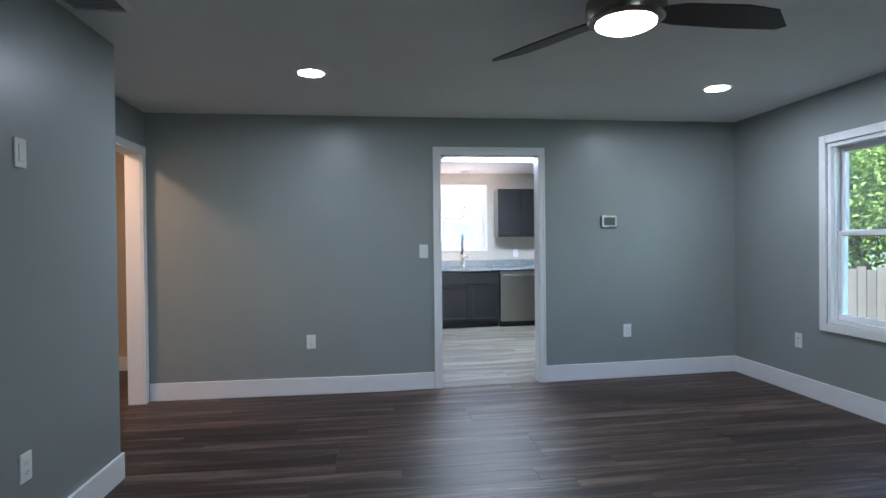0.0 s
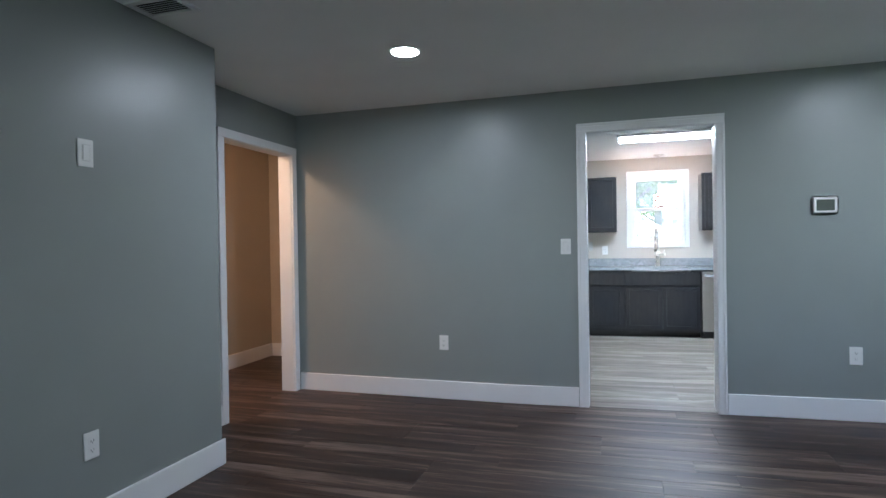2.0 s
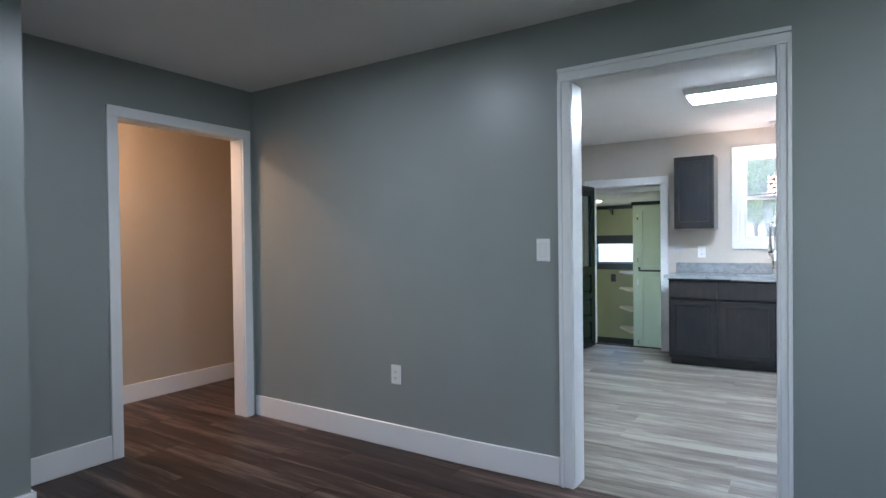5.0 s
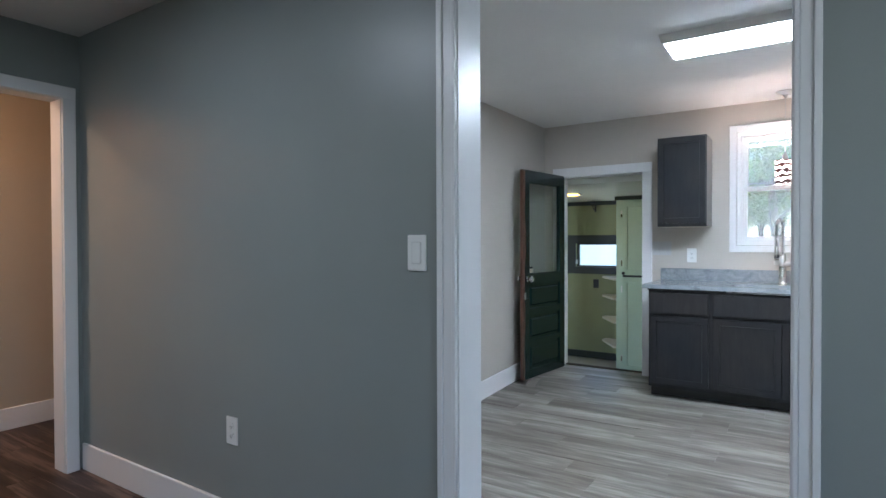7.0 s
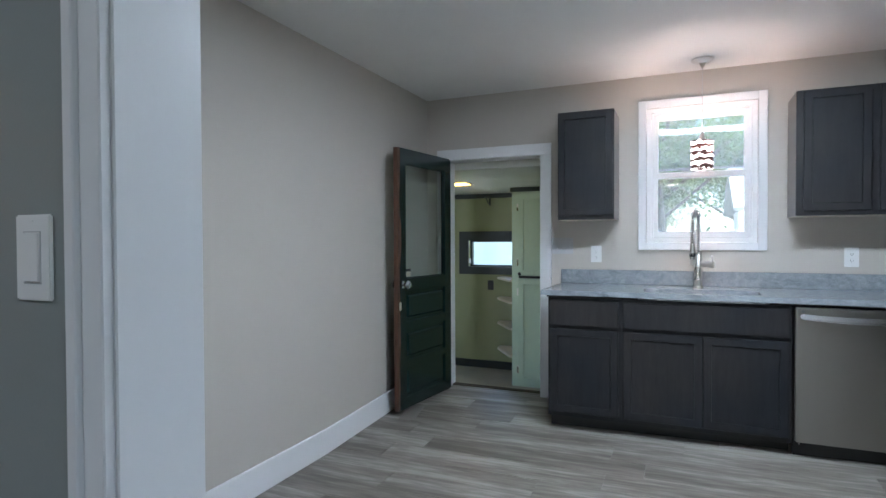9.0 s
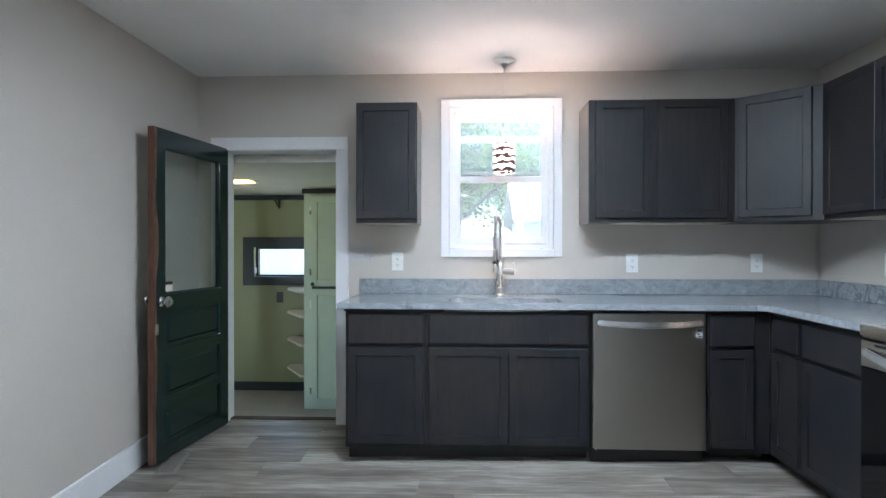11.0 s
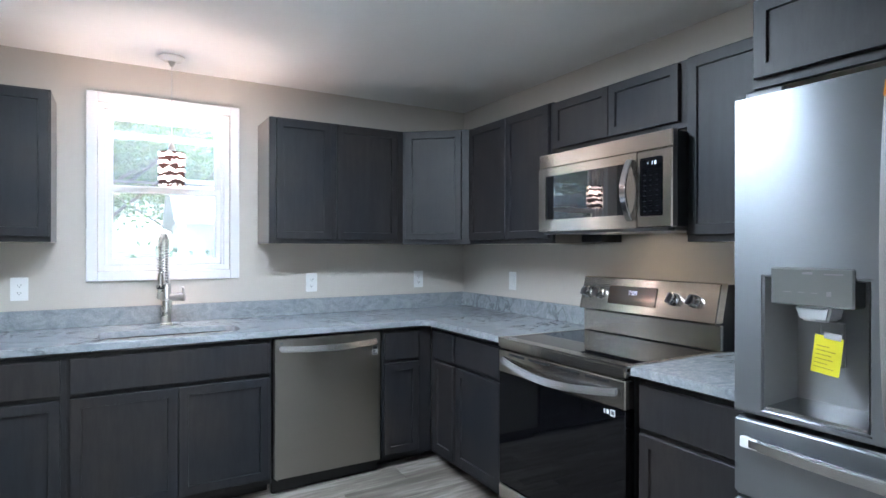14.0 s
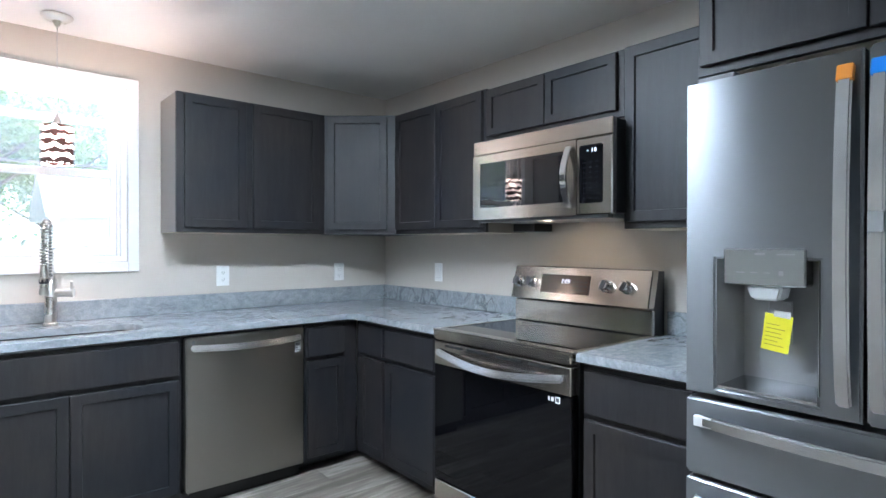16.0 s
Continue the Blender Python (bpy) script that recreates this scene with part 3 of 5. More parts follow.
wall("wall_north_hall", (0, HY), HX, BX, 2.45, [], 0.14, (HALL_WALL, OUTER_WALL), "tan painted end wall of the hall", z0=-0.1)
wall("wall_south_hall", (0, 3.62), -BX + 0.12, -HX, 2.45, [], 0.1, (HALL_WALL, HALL_WALL), "tan painted wall at the hall's start", 180, -0.1)
wall("wall_north_pantry", (0, 11.36), -1.75, 0.65, 1.9, [(-1.026, 0.891, -0.22, 1.214)], 0.12, (PANTRY_WALL, OUTER_WALL), "olive green porch wall with a low window", z0=-0.45)
wall("wall_west_pantry", (-1.75, 0), 9.04, 11.48, 1.9, [], 0.12, (PANTRY_WALL, OUTER_WALL), "olive green porch side wall", 90, -0.45)
wall("wall_east_pantry", (0.65, 0), -11.48, -9.04, 1.9, [], 0.1, (PANTRY_WALL, OUTER_WALL), "olive green porch side wall", -90, -0.45)
structure("ceiling_living", box(BX, -1.34, LZ, LX, NY, LZ + 0.08), CEILING, "smooth white-grey painted ceiling", "ceiling")
structure("ceiling_kitchen", box(KX0, KY0, KZ, KX, KY, KZ + 0.1), CEILING, "smooth white-grey painted kitchen ceiling", "ceiling")
structure("ceiling_hall", box(HX, 3.62, LZ, BX - 0.12, HY, LZ + 0.08), CEILING, "smooth painted hall ceiling", "ceiling")
bm = box(-1.75, 9.04, 1.787, 0.65, 11.36, 1.86)
structure("ceiling_pantry", bm, PANTRY_CEILING, "low off-white porch ceiling", "ceiling")
structure("floor_pantry", box(-1.75, 9.04, -0.45, 0.65, 11.36, -0.36), TILE, "mottled beige vinyl sheet floor", "floor")
living_floor = structure("floor_living", prism([(HX, 3.62), (AX, 3.62), (AX, -1.2), (LX, -1.2), (LX, NY), (1.672, NY), (1.672, 5.345), (0.8, 5.345), (0.8, NY), (BX, NY), (BX, HY), (HX, HY)], -0.1, -0.006), SUBFLOOR, "dark brown wood-look plank floor", "floor")
kitchen_floor = structure("floor_kitchen", prism([(KX0, KY0), (0.8, KY0), (0.8, 5.347), (1.672, 5.347), (1.672, KY0), (KX, KY0), (KX, KY), (0.472, KY), (0.472, 8.985), (-0.262, 8.985), (-0.262, KY), (KX0, KY)], -0.1, -0.006), SUBFLOOR, "grey oak-look plank floor", "floor")


def baseboard(a, b, out, height=0.145, label="wide flat white baseboard"):
    """Along a to b; out: the unit vector into the room."""
    (x0, y0), (x1, y1) = a, b
    t = 0.016
    xs, ys = sorted((x0, x1, x0 + out[0] * t)), sorted((y0, y1, y0 + out[1] * t))
    bm = box(xs[0], ys[0], 0.001, xs[-1], ys[-1], height, bevel=0.003)
    if ys[-1] - ys[0] > 1 and ys[-1] > 7.5:
        bmesh.ops.bisect_plane(bm, geom=bm.verts[:] + bm.edges[:] + bm.faces[:], plane_co=(0, 7.5, 0), plane_no=(0, 1, 0))
    if xs[0] < 0.2 < xs[-1]:
        bmesh.ops.bisect_plane(bm, geom=bm.verts[:] + bm.edges[:] + bm.faces[:], plane_co=(0.2, 0, 0), plane_no=(1, 0, 0))
    for v in bm.verts:
        v.co.z += floor_z(v.co.x, v.co.y)
    structure("baseboard", bm, TRIM, label, "baseboard")


baseboard((BX + 0.016, NY), (0.726, NY), (0, -1))
baseboard((1.731, NY), (LX, NY), (0, -1))
baseboard((LX, -1.2), (LX, NY - 0.017), (-1, 0))
baseboard((AX, -1.2), (AX, AY + 0.016), (1, 0))
baseboard((BX, AY), (AX - 0.017, AY), (0, 1))
baseboard((BX, AY + 0.017), (BX, 4.297), (1, 0))
baseboard((HX, 3.62), (HX, HY), (1, 0))
baseboard((HX + 0.017, HY), (BX - 0.12, HY), (0, -1))
baseboard((KX0, KY0), (KX0, KY), (1, 0))
baseboard((KX0 + 0.017, KY), (-0.352, KY), (0, -1))
baseboard((KX0 + 0.017, KY0), (0.78, KY0), (0, 1))
baseboard((1.7, KY0), (KX, KY0), (0, 1))
structure("baseboard", box(-1.75, 11.34, -0.359, 0.65, 11.359, -0.265, bevel=0.003), PANTRY_TRIM, "black-green painted baseboard", "baseboard")
structure("trim_pantry_crown", box(-1.75, 11.33, 1.732, 0.65, 11.359, 1.786, bevel=0.003), PANTRY_TRIM, "black-green painted crown strip", "trim")


def casing_leg(u0, u1, z1, inner_right):
    """An upright casing board with a thicker outer band and a bead; the wall's face is y = 0."""
    w = u1 - u0
    o0, o1 = (u0, u0 + w * 0.3) if inner_right else (u1 - w * 0.3, u1)
    i0, i1 = (u1 - w * 0.2, u1) if inner_right else (u0, u0 + w * 0.2)
    m0, m1 = min(o1, i1), max(o0, i0)
    return box((o0, -0.02, 0.001, o1, 0, z1), (m0, -0.012, 0.001, m1, 0, z1), (i0, -0.016, 0.001, i1, 0, z1), bevel=0.002)


def doorway(name, m, u0, u1, z1, depth, width, label, plain=False, right=0.0):
    """Jambs and casing of an opening: u0 to u1 clear, z1 the clear head."""
    d = thing(name, m, label, "door frame", "", "structure")
    o = 0.004
    wr = right or width
    if plain:
        part("casing_side", box(u0 - o - width, -0.018, 0.001, u0 - o, 0, z1 + o, bevel=0.002), TRIM, d)
        part("casing_side", box(u1 + o, -0.018, 0.001, u1 + o + width, 0, z1 + o, bevel=0.002), TRIM, d)
        part("casing_head", box(u0 - o - width, -0.02, z1 + o, u1 + o + width, 0, z1 + o + width, bevel=0.002), TRIM, d)
    else:
        part("casing_side", casing_leg(u0 - o - width, u0 - o, z1 + o, True), TRIM, d)
        part("casing_side", casing_leg(u1 + o, u1 + o + wr, z1 + o, False), TRIM, d)
        h = z1 + o
        part("casing_head", box((u0 - o - width, -0.02, h + width * 0.7, u1 + o + wr, 0, h + width), (u0 - o - width, -0.012, h + width * 0.2, u1 + o + wr, 0, h + width * 0.7), (u0 - o - width, -0.016, h, u1 + o + wr, 0, h + width * 0.2), bevel=0.002), TRIM, d)
    part("jamb", box(u0 - 0.016, 0, 0.001, u0, depth, z1 + 0.015, bevel=0.002), TRIM, d)
    part("jamb", box(u1, 0, 0.001, u1 + 0.016, depth, z1 + 0.015, bevel=0.002), TRIM, d)
    part("jamb_head", box(u0, 0, z1, u1, depth, z1 + 0.016, bevel=0.002), TRIM, d)
    return d


doorway("door_frame_1", pose(0, NY, 0), 0.8, 1.672, 2.043, 0.14, 0.066, "glossy white cased opening between living room and kitchen", right=0.053)
doorway("door_frame_2", pose(BX, 0, 0, 0, 0, 90), 4.367, 5.228, 2.012, 0.12, 0.064, "glossy white cased opening to the hall", True)
doorway("door_frame_3", pose(0, KY, 0), -0.262, 0.472, 1.842, 0.14, 0.082, "white painted door frame to the back porch", True)
structure("porch_step", box(-0.262, 8.985, -0.36, 0.472, 9.039, 0.045), WORN_WOOD, "worn wooden riser down to the porch", "step")
structure("threshold", box(-0.262, 8.975, 0.046, 0.472, 9.03, 0.069, bevel=0.003), FENCE, "worn wooden threshold strip", "threshold")


def sash_window(name, m, u0, u1, v0, v1, cas, depth, label, stool=False, glass=None):
    """A white double-hung window. u0..v1: the clear opening inside the casing; y = 0 is the wall's face, y grows outwards."""
    w = thing(name, m, label, "window", "", "structure")
    o = 0.002
    part("casing_side", box(u0 - cas, -0.018, v0 - cas, u0 - o, 0, v1 + cas, bevel=0.003), TRIM, w)
    part("casing_side", box(u1 + o, -0.018, v0 - cas, u1 + cas, 0, v1 + cas, bevel=0.003), TRIM, w)
    part("casing_head", box(u0 - o, -0.018, v1 + o, u1 + o, 0, v1 + cas, bevel=0.003), TRIM, w)
    part("casing_sill", box(u0 - o, -0.018, v0 - cas, u1 + o, 0, v0 - o, bevel=0.003), TRIM, w)
    f = 0.028
    part("window_frame", sheet((u0, u1), (v0, v1), [(u0 + f, v0 + f, u1 - f, v1 - f)], depth - 0.02), VINYL, w, m=pose(0, 0.002, 0))
    a, b, c, d = u0 + f, u1 - f, v0 + f, v1 - f
    mid = (c + d) / 2
    s = 0.042
    for nm, z0, z1, y in (("upper_sash", mid - 0.018, d, 0.085), ("lower_sash", c, mid + 0.018, 0.05)):
        bm = sheet((a, b), (z0, z1), [(a + s, z0 + s, b - s, z1 - (s if nm == "upper_sash" else 0.036))], 0.032)
        bmesh.ops.bevel(bm, geom=[e for e in bm.edges if len(e.link_faces) == 2 and e.calc_face_angle(0) > 1], offset=0.004, segments=1, affect="EDGES")
        sash = part(nm, bm, VINYL, w, m=pose(0, y, 0))
        pane = part("pane", box(a + s, 0.013, z0 + s, b - s, 0.018, z1 - 0.036), glass or GLASS, sash)
        pane.visible_shadow = False
    part("sash_track", box((a, 0.03, c, a + 0.014, 0.048, d), (b - 0.014, 0.03, c, b, 0.048, d), bevel=0.002), VINYL, w)
    part("sash_lock", box((a + b) / 2 - 0.03, 0.04, mid + 0.018, (a + b) / 2 + 0.03, 0.07, mid + 0.03, bevel=0.003), VINYL, w)
    return w


# unseen south window, added to let light onto the north wall
sash_window("window_4", pose(0, -1.2, 0, 0, 0, 180), -2.05, -0.85, 0.655, 2.0, 0.062, 0.14, "wide white double-hung front window, unseen and added for light")
kw = sash_window("window_1", pose(0, KY, 0), 1.211, 1.874, 1.205, 2.108, 0.054, 0.14, "white double-hung window above the kitchen sink", glass=GLARE_GLASS)
part("storm_rail", box(1.211, 0.128, 1.70, 1.874, 0.139, 1.712), GREY_PLASTIC, kw)
sash_window("window_2", pose(LX, 0, 0, 0, 0, -90), -4.25, -3.25, 0.655, 1.98, 0.062, 0.16, "tall white double-hung window in the living room", glass=FAINT_GLARE_GLASS)

pw = thing("window_3", PORCH @ pose(0.032, 10.0, 0.01), "low black-framed hopper window in the porch", "window", "", "structure")
part("casing", sheet((-0.62, 0.19), (0.882, 1.292), [(-0.527, 0.955, 0.098, 1.205)], 0.02), PANTRY_TRIM, pw, m=pose(0, -0.02, 0))
part("window_frame", sheet((-0.527, 0.098), (0.955, 1.205), [(-0.51, 0.97, 0.085, 1.19)], 0.05), BLACK, pw, m=pose(0, 0.04, 0))
part("latch", box(-0.526, -0.012, 0.985, -0.515, 0.03, 1.03, bevel=0.003), PLATE, pw)
part("pane", box(-0.51, 0.06, 0.97, 0.085, 0.064, 1.19), GLASS, pw).visible_shadow = False

# ---- wall plates ----


def plate(m, kind, label, category, gangs=1, mat=PLATE):
    """A wall plate centred on its pose; it faces -y."""
    w = 0.074 + 0.046 * (gangs - 1)
    t = thing("wall_outlet" if kind == "outlet" else "light_switch", m, label, category, "wall plates")
    part("cover_plate", box(-w / 2, -0.006, -0.0585, w / 2, 0.0, 0.0585, bevel=0.002, seg=2), mat, t)
    for g in range(gangs):
        c = (g - (gangs - 1) / 2) * 0.046
        if kind == "outlet":
            for s in (-1, 1):
                r = part("receptacle", prism(rounded(-0.016, -0.013, 0.016, 0.013, 0.008, 3), 0, 0.002), mat, t, m=pose(c, -0.006, s * 0.0195, 90))
                part("slots", box((-0.0075, -0.005, 0.002, -0.0055, 0.004, 0.0026), (0.0055, -0.004, 0.002, 0.0075, 0.004, 0.0026), (-0.002, -0.011, 0.002, 0.002, -0.007, 0.0026)), SLOT, r)
        else:
            part("rocker", box(c - 0.0165, -0.0095, -0.0335, c + 0.0165, -0.006, 0.0335, bevel=0.0015), mat, t)
            part("rocker_gap", sheet((c - 0.0185, c + 0.0185), (-0.0358, 0.0358), [(c - 0.0172, -0.0345, c + 0.0172, 0.0345)], 0.0008), PALE_PLATE, t, m=pose(0, -0.0066, 0))
        part("screw", lathe([(0, 0.001), (0.003, 0.0005), (0.003, 0)], 10, (c, -0.006, 0.0 if kind == "outlet" else 0.048), turn_x(90)), mat, t)
    return t


plate(pose(-0.324, NY, 0.45), "outlet", "white duplex outlet low on the grey-green wall", "outlet")
plate(pose(2.494, NY, 0.465), "outlet", "white duplex outlet below the thermostat", "outlet")
plate(pose(LX, 4.535, 0.478, 0, 0, -90), "outlet", "white duplex outlet beside the window", "outlet")
plate(pose(AX, 2.89, 0.4, 0, 0, 90), "outlet", "white duplex outlet on the protruding wall", "outlet")
plate(pose(AX, 2.89, 1.652, 0, 0, 90), "switch", "white rocker switch high on the protruding wall", "switch")
plate(pose(0.643, NY, 1.207), "switch", "white rocker switch beside the kitchen opening", "switch")
plate(pose(0.632, KY, 1.18), "switch", "pale grey triple rocker switch beside the porch door", "switch", 3, PALE_PLATE)
plate(pose(0.876, KY, 1.122), "outlet", "white outlet above the backsplash under the single cabinet", "outlet")
plate(pose(2.37, KY, 1.112), "outlet", "white outlet above the backsplash beside the window", "outlet")
plate(pose(3.14, KY, 1.114), "outlet", "white outlet above the backsplash near the corner", "outlet")
plate(pose(KX, 8.302, 1.121, 0, 0, -90), "switch", "white switch above the side backsplash", "switch")
plate(pose(-0.74, 11.359, 0.665), "outlet", "black duplex outlet on the olive porch wall", "outlet", 1, BLACK)

th = thing("thermostat", pose(2.323, NY, 1.457), "white rounded wall thermostat with a grey screen", "thermostat")
part("housing", box(-0.078, -0.024, -0.06, 0.078, 0, 0.06, bevel=0.012, seg=3), PLATE, th, smooth=True)
part("screen", box(-0.052, -0.0258, -0.036, 0.052, -0.0235, 0.036, bevel=0.001), SCREEN, th, "grey display screen")

# ---- living room ceiling ----


def recessed_light(x, y, z):
    t = thing("recessed_light", pose(x, y, z), "round white recessed ceiling light, switched on", "ceiling light", "recessed lights")
    part("trim_ring", lathe([(0.078, -0.001), (0.078, -0.006), (0.094, -0.004), (0.094, 0)], 40), PLATE, t, smooth=True)
    part("diffuser", lathe([(0, -0.003), (0.078, -0.003), (0.078, 0)], 40), LAMP_RECESSED, t)


recessed_light(-0.168, 4.125, LZ)
recessed_light(2.677, 4.243, LZ)

fan = thing("ceiling_fan", pose(1.245, 2.65, LZ), "low-profile ceiling fan with three dark blades and a lit disc", "ceiling fan")
part("canopy", lathe([(0, 0), (0.085, 0), (0.085, -0.03), (0.11, -0.05), (0.115, -0.1), (0.0, -0.1)], 40), FAN_METAL, fan, "brushed dark nickel canopy", smooth=True)
part("motor_housing", lathe([(0, -0.1), (0.125, -0.1), (0.155, -0.125), (0.16, -0.17), (0.152, -0.2), (0.13, -0.212), (0, -0.212)], 48), FAN_METAL, fan, "brushed dark nickel motor housing", smooth=True)
part("light_diffuser", lathe([(0.121, -0.205), (0.119, -0.218), (0.1, -0.229), (0.06, -0.235), (0, -0.237)], 48), LAMP_FAN, fan, "glowing round light diffuser", smooth=True)
for ang in (121, 1, 241):
    b = part("blade", prism([(0.13, -0.045), (0.24, -0.072), (0.5, -0.08), (0.64, -0.062), (0.75, 0.04), (0.715, 0.066), (0.5, 0.072), (0.24, 0.066), (0.13, 0.045)], -0.004, 0.004, bevel=0.002), FAN_BLADE, fan, "dark walnut fan blade", m=pose(0, 0, -0.165, 0, 0, ang) @ turn_x(-13))
    part("blade_screw", lathe([(0, 0.008), (0.006, 0.006), (0.006, 0)], 10, (0.155, 0.03, -0.008), turn_x(180)), CHROME, b)
    part("blade_screw", lathe([(0, 0.008), (0.006, 0.006), (0.006, 0)], 10, (0.155, -0.03, -0.008), turn_x(180)), CHROME, b)

vent = thing("ceiling_vent", pose(-1.01, 3.17, LZ), "white slatted ceiling air vent", "vent")
part("vent_frame", sheet((-0.14, 0.14), (-0.09, 0.09), [(-0.115, -0.065, 0.115, 0.065)], 0.012), PLATE, vent, m=turn_x(-90))
part("duct", box(-0.115, -0.065, -0.001, 0.115, 0.065, 0.0), SLOT, vent)
for i in range(7):
    part("slat", box(-0.115, -0.008, -0.001, 0.115, 0.008, 0.0005), PLATE, vent, m=pose(0, -0.054 + i * 0.018, -0.006, 35))

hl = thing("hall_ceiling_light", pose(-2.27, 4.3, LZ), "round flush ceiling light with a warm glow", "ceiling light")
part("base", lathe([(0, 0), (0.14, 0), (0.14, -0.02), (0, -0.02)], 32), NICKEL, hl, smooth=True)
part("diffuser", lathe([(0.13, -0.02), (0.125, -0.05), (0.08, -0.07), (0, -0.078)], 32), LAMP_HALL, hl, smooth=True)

# ---- kitchen cabinets ----


def slab_front(w, h):
    return box(0, -0.02, 0, w, 0, h, bevel=0.002)


def shaker(w, h, rail=0.055):
    """A framed door with a sunk panel; front at y = -0.02."""
    bm = bmesh.new()
    fs = add_box(bm, 0, -0.02, 0, w, 0, h)
    bmesh.ops.recalc_face_normals(bm, faces=bm.faces[:])
    bm.faces.ensure_lookup_table()
    bmesh.ops.bevel(bm, geom=[e for e in bm.edges if all(abs(v.co.y + 0.02) < 1e-6 for v in e.verts)], offset=0.002, segments=1, affect="EDGES")
    front = min(bm.faces, key=lambda f: f.calc_center_median().y - f.calc_area())
    bmesh.ops.inset_individual(bm, faces=[front], thickness=rail, depth=0)
    bmesh.ops.inset_individual(bm, faces=[front], thickness=0.0035, depth=-0.009)
    return bm


def base_cabinet(m, w, doors, label, drawers=None, depth=0.605):
    """A base unit; its face frame is y = 0 and faces -y. doors and drawers: spans along x."""
    c = thing("base_cabinet", m, label, "cabinet", "base cabinets")
    part("body", box(0, 0.02, 0.135, w, depth, 0.868), CABINET_SIDE, c)
    spans = [(a, 0.70, b, 0.852) for a, b in (drawers if drawers is not None else doors)] + [(a, 0.166, b, 0.678) for a, b in doors]
    part("face_frame", box(0, 0, 0.135, w, 0.02, 0.868, bevel=0.001), CABINET, c)
    foot = floor_z(*(m @ Vector((w / 2, 0.09, 0))).xy) - 0.008
    part("toe_kick", box(0, 0.09, foot, w, 0.105, 0.135), TOE_AND_SHADOW, c, "dark recessed toe kick")
    for a, z0, b, z1 in spans:
        part("drawer_front" if z0 > 0.69 else "door", slab_front(b - a, z1 - z0) if z0 > 0.69 else shaker(b - a, z1 - z0), CABINET, c, m=pose(a, -0.0005, z0))
    return c


def wall_cabinet(m, w, h, doors, label, depth=0.30, rail=0.055):
    c = thing("wall_cabinet", m, label, "cabinet", "wall cabinets")
    part("body", box(0, 0.02, 0, w, depth, h, bevel=0.001), CABINET_SIDE, c, "greige side panels")
    part("face_frame", box(0, 0, 0, w, 0.02, h, bevel=0.001), CABINET, c)
    for a, b in doors:
        part("door", shaker(b - a, h - 0.036, rail), CABINET, c, m=pose(a, -0.0005, 0.026))
    part("bottom_panel", box(0.004, 0.022, -0.002, w - 0.004, depth - 0.004, 0.0035), SHELF, c, "pale unfinished underside")
    return c


FY, FX = 8.29, 2.905
base_cabinet(pose(0.672, FY, 0), 0.438, [(0.018, 0.418)], "dark grey shaker base cabinet with one drawer beside the porch door")
base_cabinet(pose(1.11, FY, 0), 0.865, [(0.014, 0.434), (0.438, 0.85)], "dark grey shaker sink base cabinet with two doors", [(0.014, 0.85)])
base_cabinet(pose(2.585, FY, 0), 0.32, [(0.012, 0.228)], "narrow dark grey shaker base cabinet beside the dishwasher")
base_cabinet(pose(FX, 8.285, 0, 0, 0, -90), 0.29, [(0.055, 0.272)], "narrow dark grey shaker corner base cabinet")
base_cabinet(pose(FX, 7.995, 0, 0, 0, -90), 0.455, [(0.017, 0.408)], "dark grey shaker base cabinet beside the range")
base_cabinet(pose(FX, 6.765, 0, 0, 0, -90), 0.42, [(0.012, 0.405)], "dark grey shaker base cabinet between range and refrigerator")

UY, UX = 8.595, 3.195
wall_cabinet(pose(0.668, UY, 1.357), 0.362, 0.713, [(0.006, 0.356)], "single dark grey shaker wall cabinet by the window")
wall_cabinet(pose(2.036, UY, 1.357), 0.831, 0.713, [(0.035, 0.352), (0.39, 0.785)], "dark grey double-door shaker wall cabinet beside the window")
wall_cabinet(pose(UX, 8.312, 1.357, 0, 0, -90), 0.757, 0.713, [(0.012, 0.382), (0.386, 0.742)], "dark grey double-door shaker wall cabinet beside the microwave")
wall_cabinet(pose(UX, 7.552, 1.80, 0, 0, -90), 0.765, 0.262, [(0.018, 0.378), (0.382, 0.738)], "short dark grey shaker wall cabinet above the microwave", rail=0.05)
wall_cabinet(pose(UX, 6.785, 1.357, 0, 0, -90), 0.412, 0.71, [(0.01, 0.402)], "tall dark grey shaker wall cabinet beside the refrigerator")
wall_cabinet(pose(2.92, 6.368, 1.80, 0, 0, -90), 0.85, 0.262, [(0.012, 0.42), (0.426, 0.838)], "deep dark grey shaker wall cabinet above the refrigerator", 0.58, 0.05)
cc = thing("wall_cabinet", pose(0, 0, 1.357), "dark grey diagonal corner wall cabinet", "cabinet", "wall cabinets")
part("body", prism([(2.867, 8.895), (2.867, 8.598), (3.192, 8.316), (3.515, 8.316), (3.515, 8.895)], 0, 0.713), CABINET, cc)
part("door", shaker(0.355, 0.677), CABINET, cc, m=pose(2.884, 8.581, 0.026, 0, 0, -41))

# worktop with the sink's cut-out
outline = [(0.632, 8.252), (2.82, 8.252), (2.858, 8.214), (2.858, 7.532), (3.516, 7.532), (3.516, 8.896), (0.632, 8.896)]
hole = rounded(1.225, 8.335, 1.845, 8.61, 0.075, 8)
wt = thing("worktop", pose(0, 0, 0), "polished grey-white veined granite worktop with backsplash", "countertop")
part("slab", prism(outline, 0.884, 0.914, [hole], bevel=0.004), GRANITE, wt)
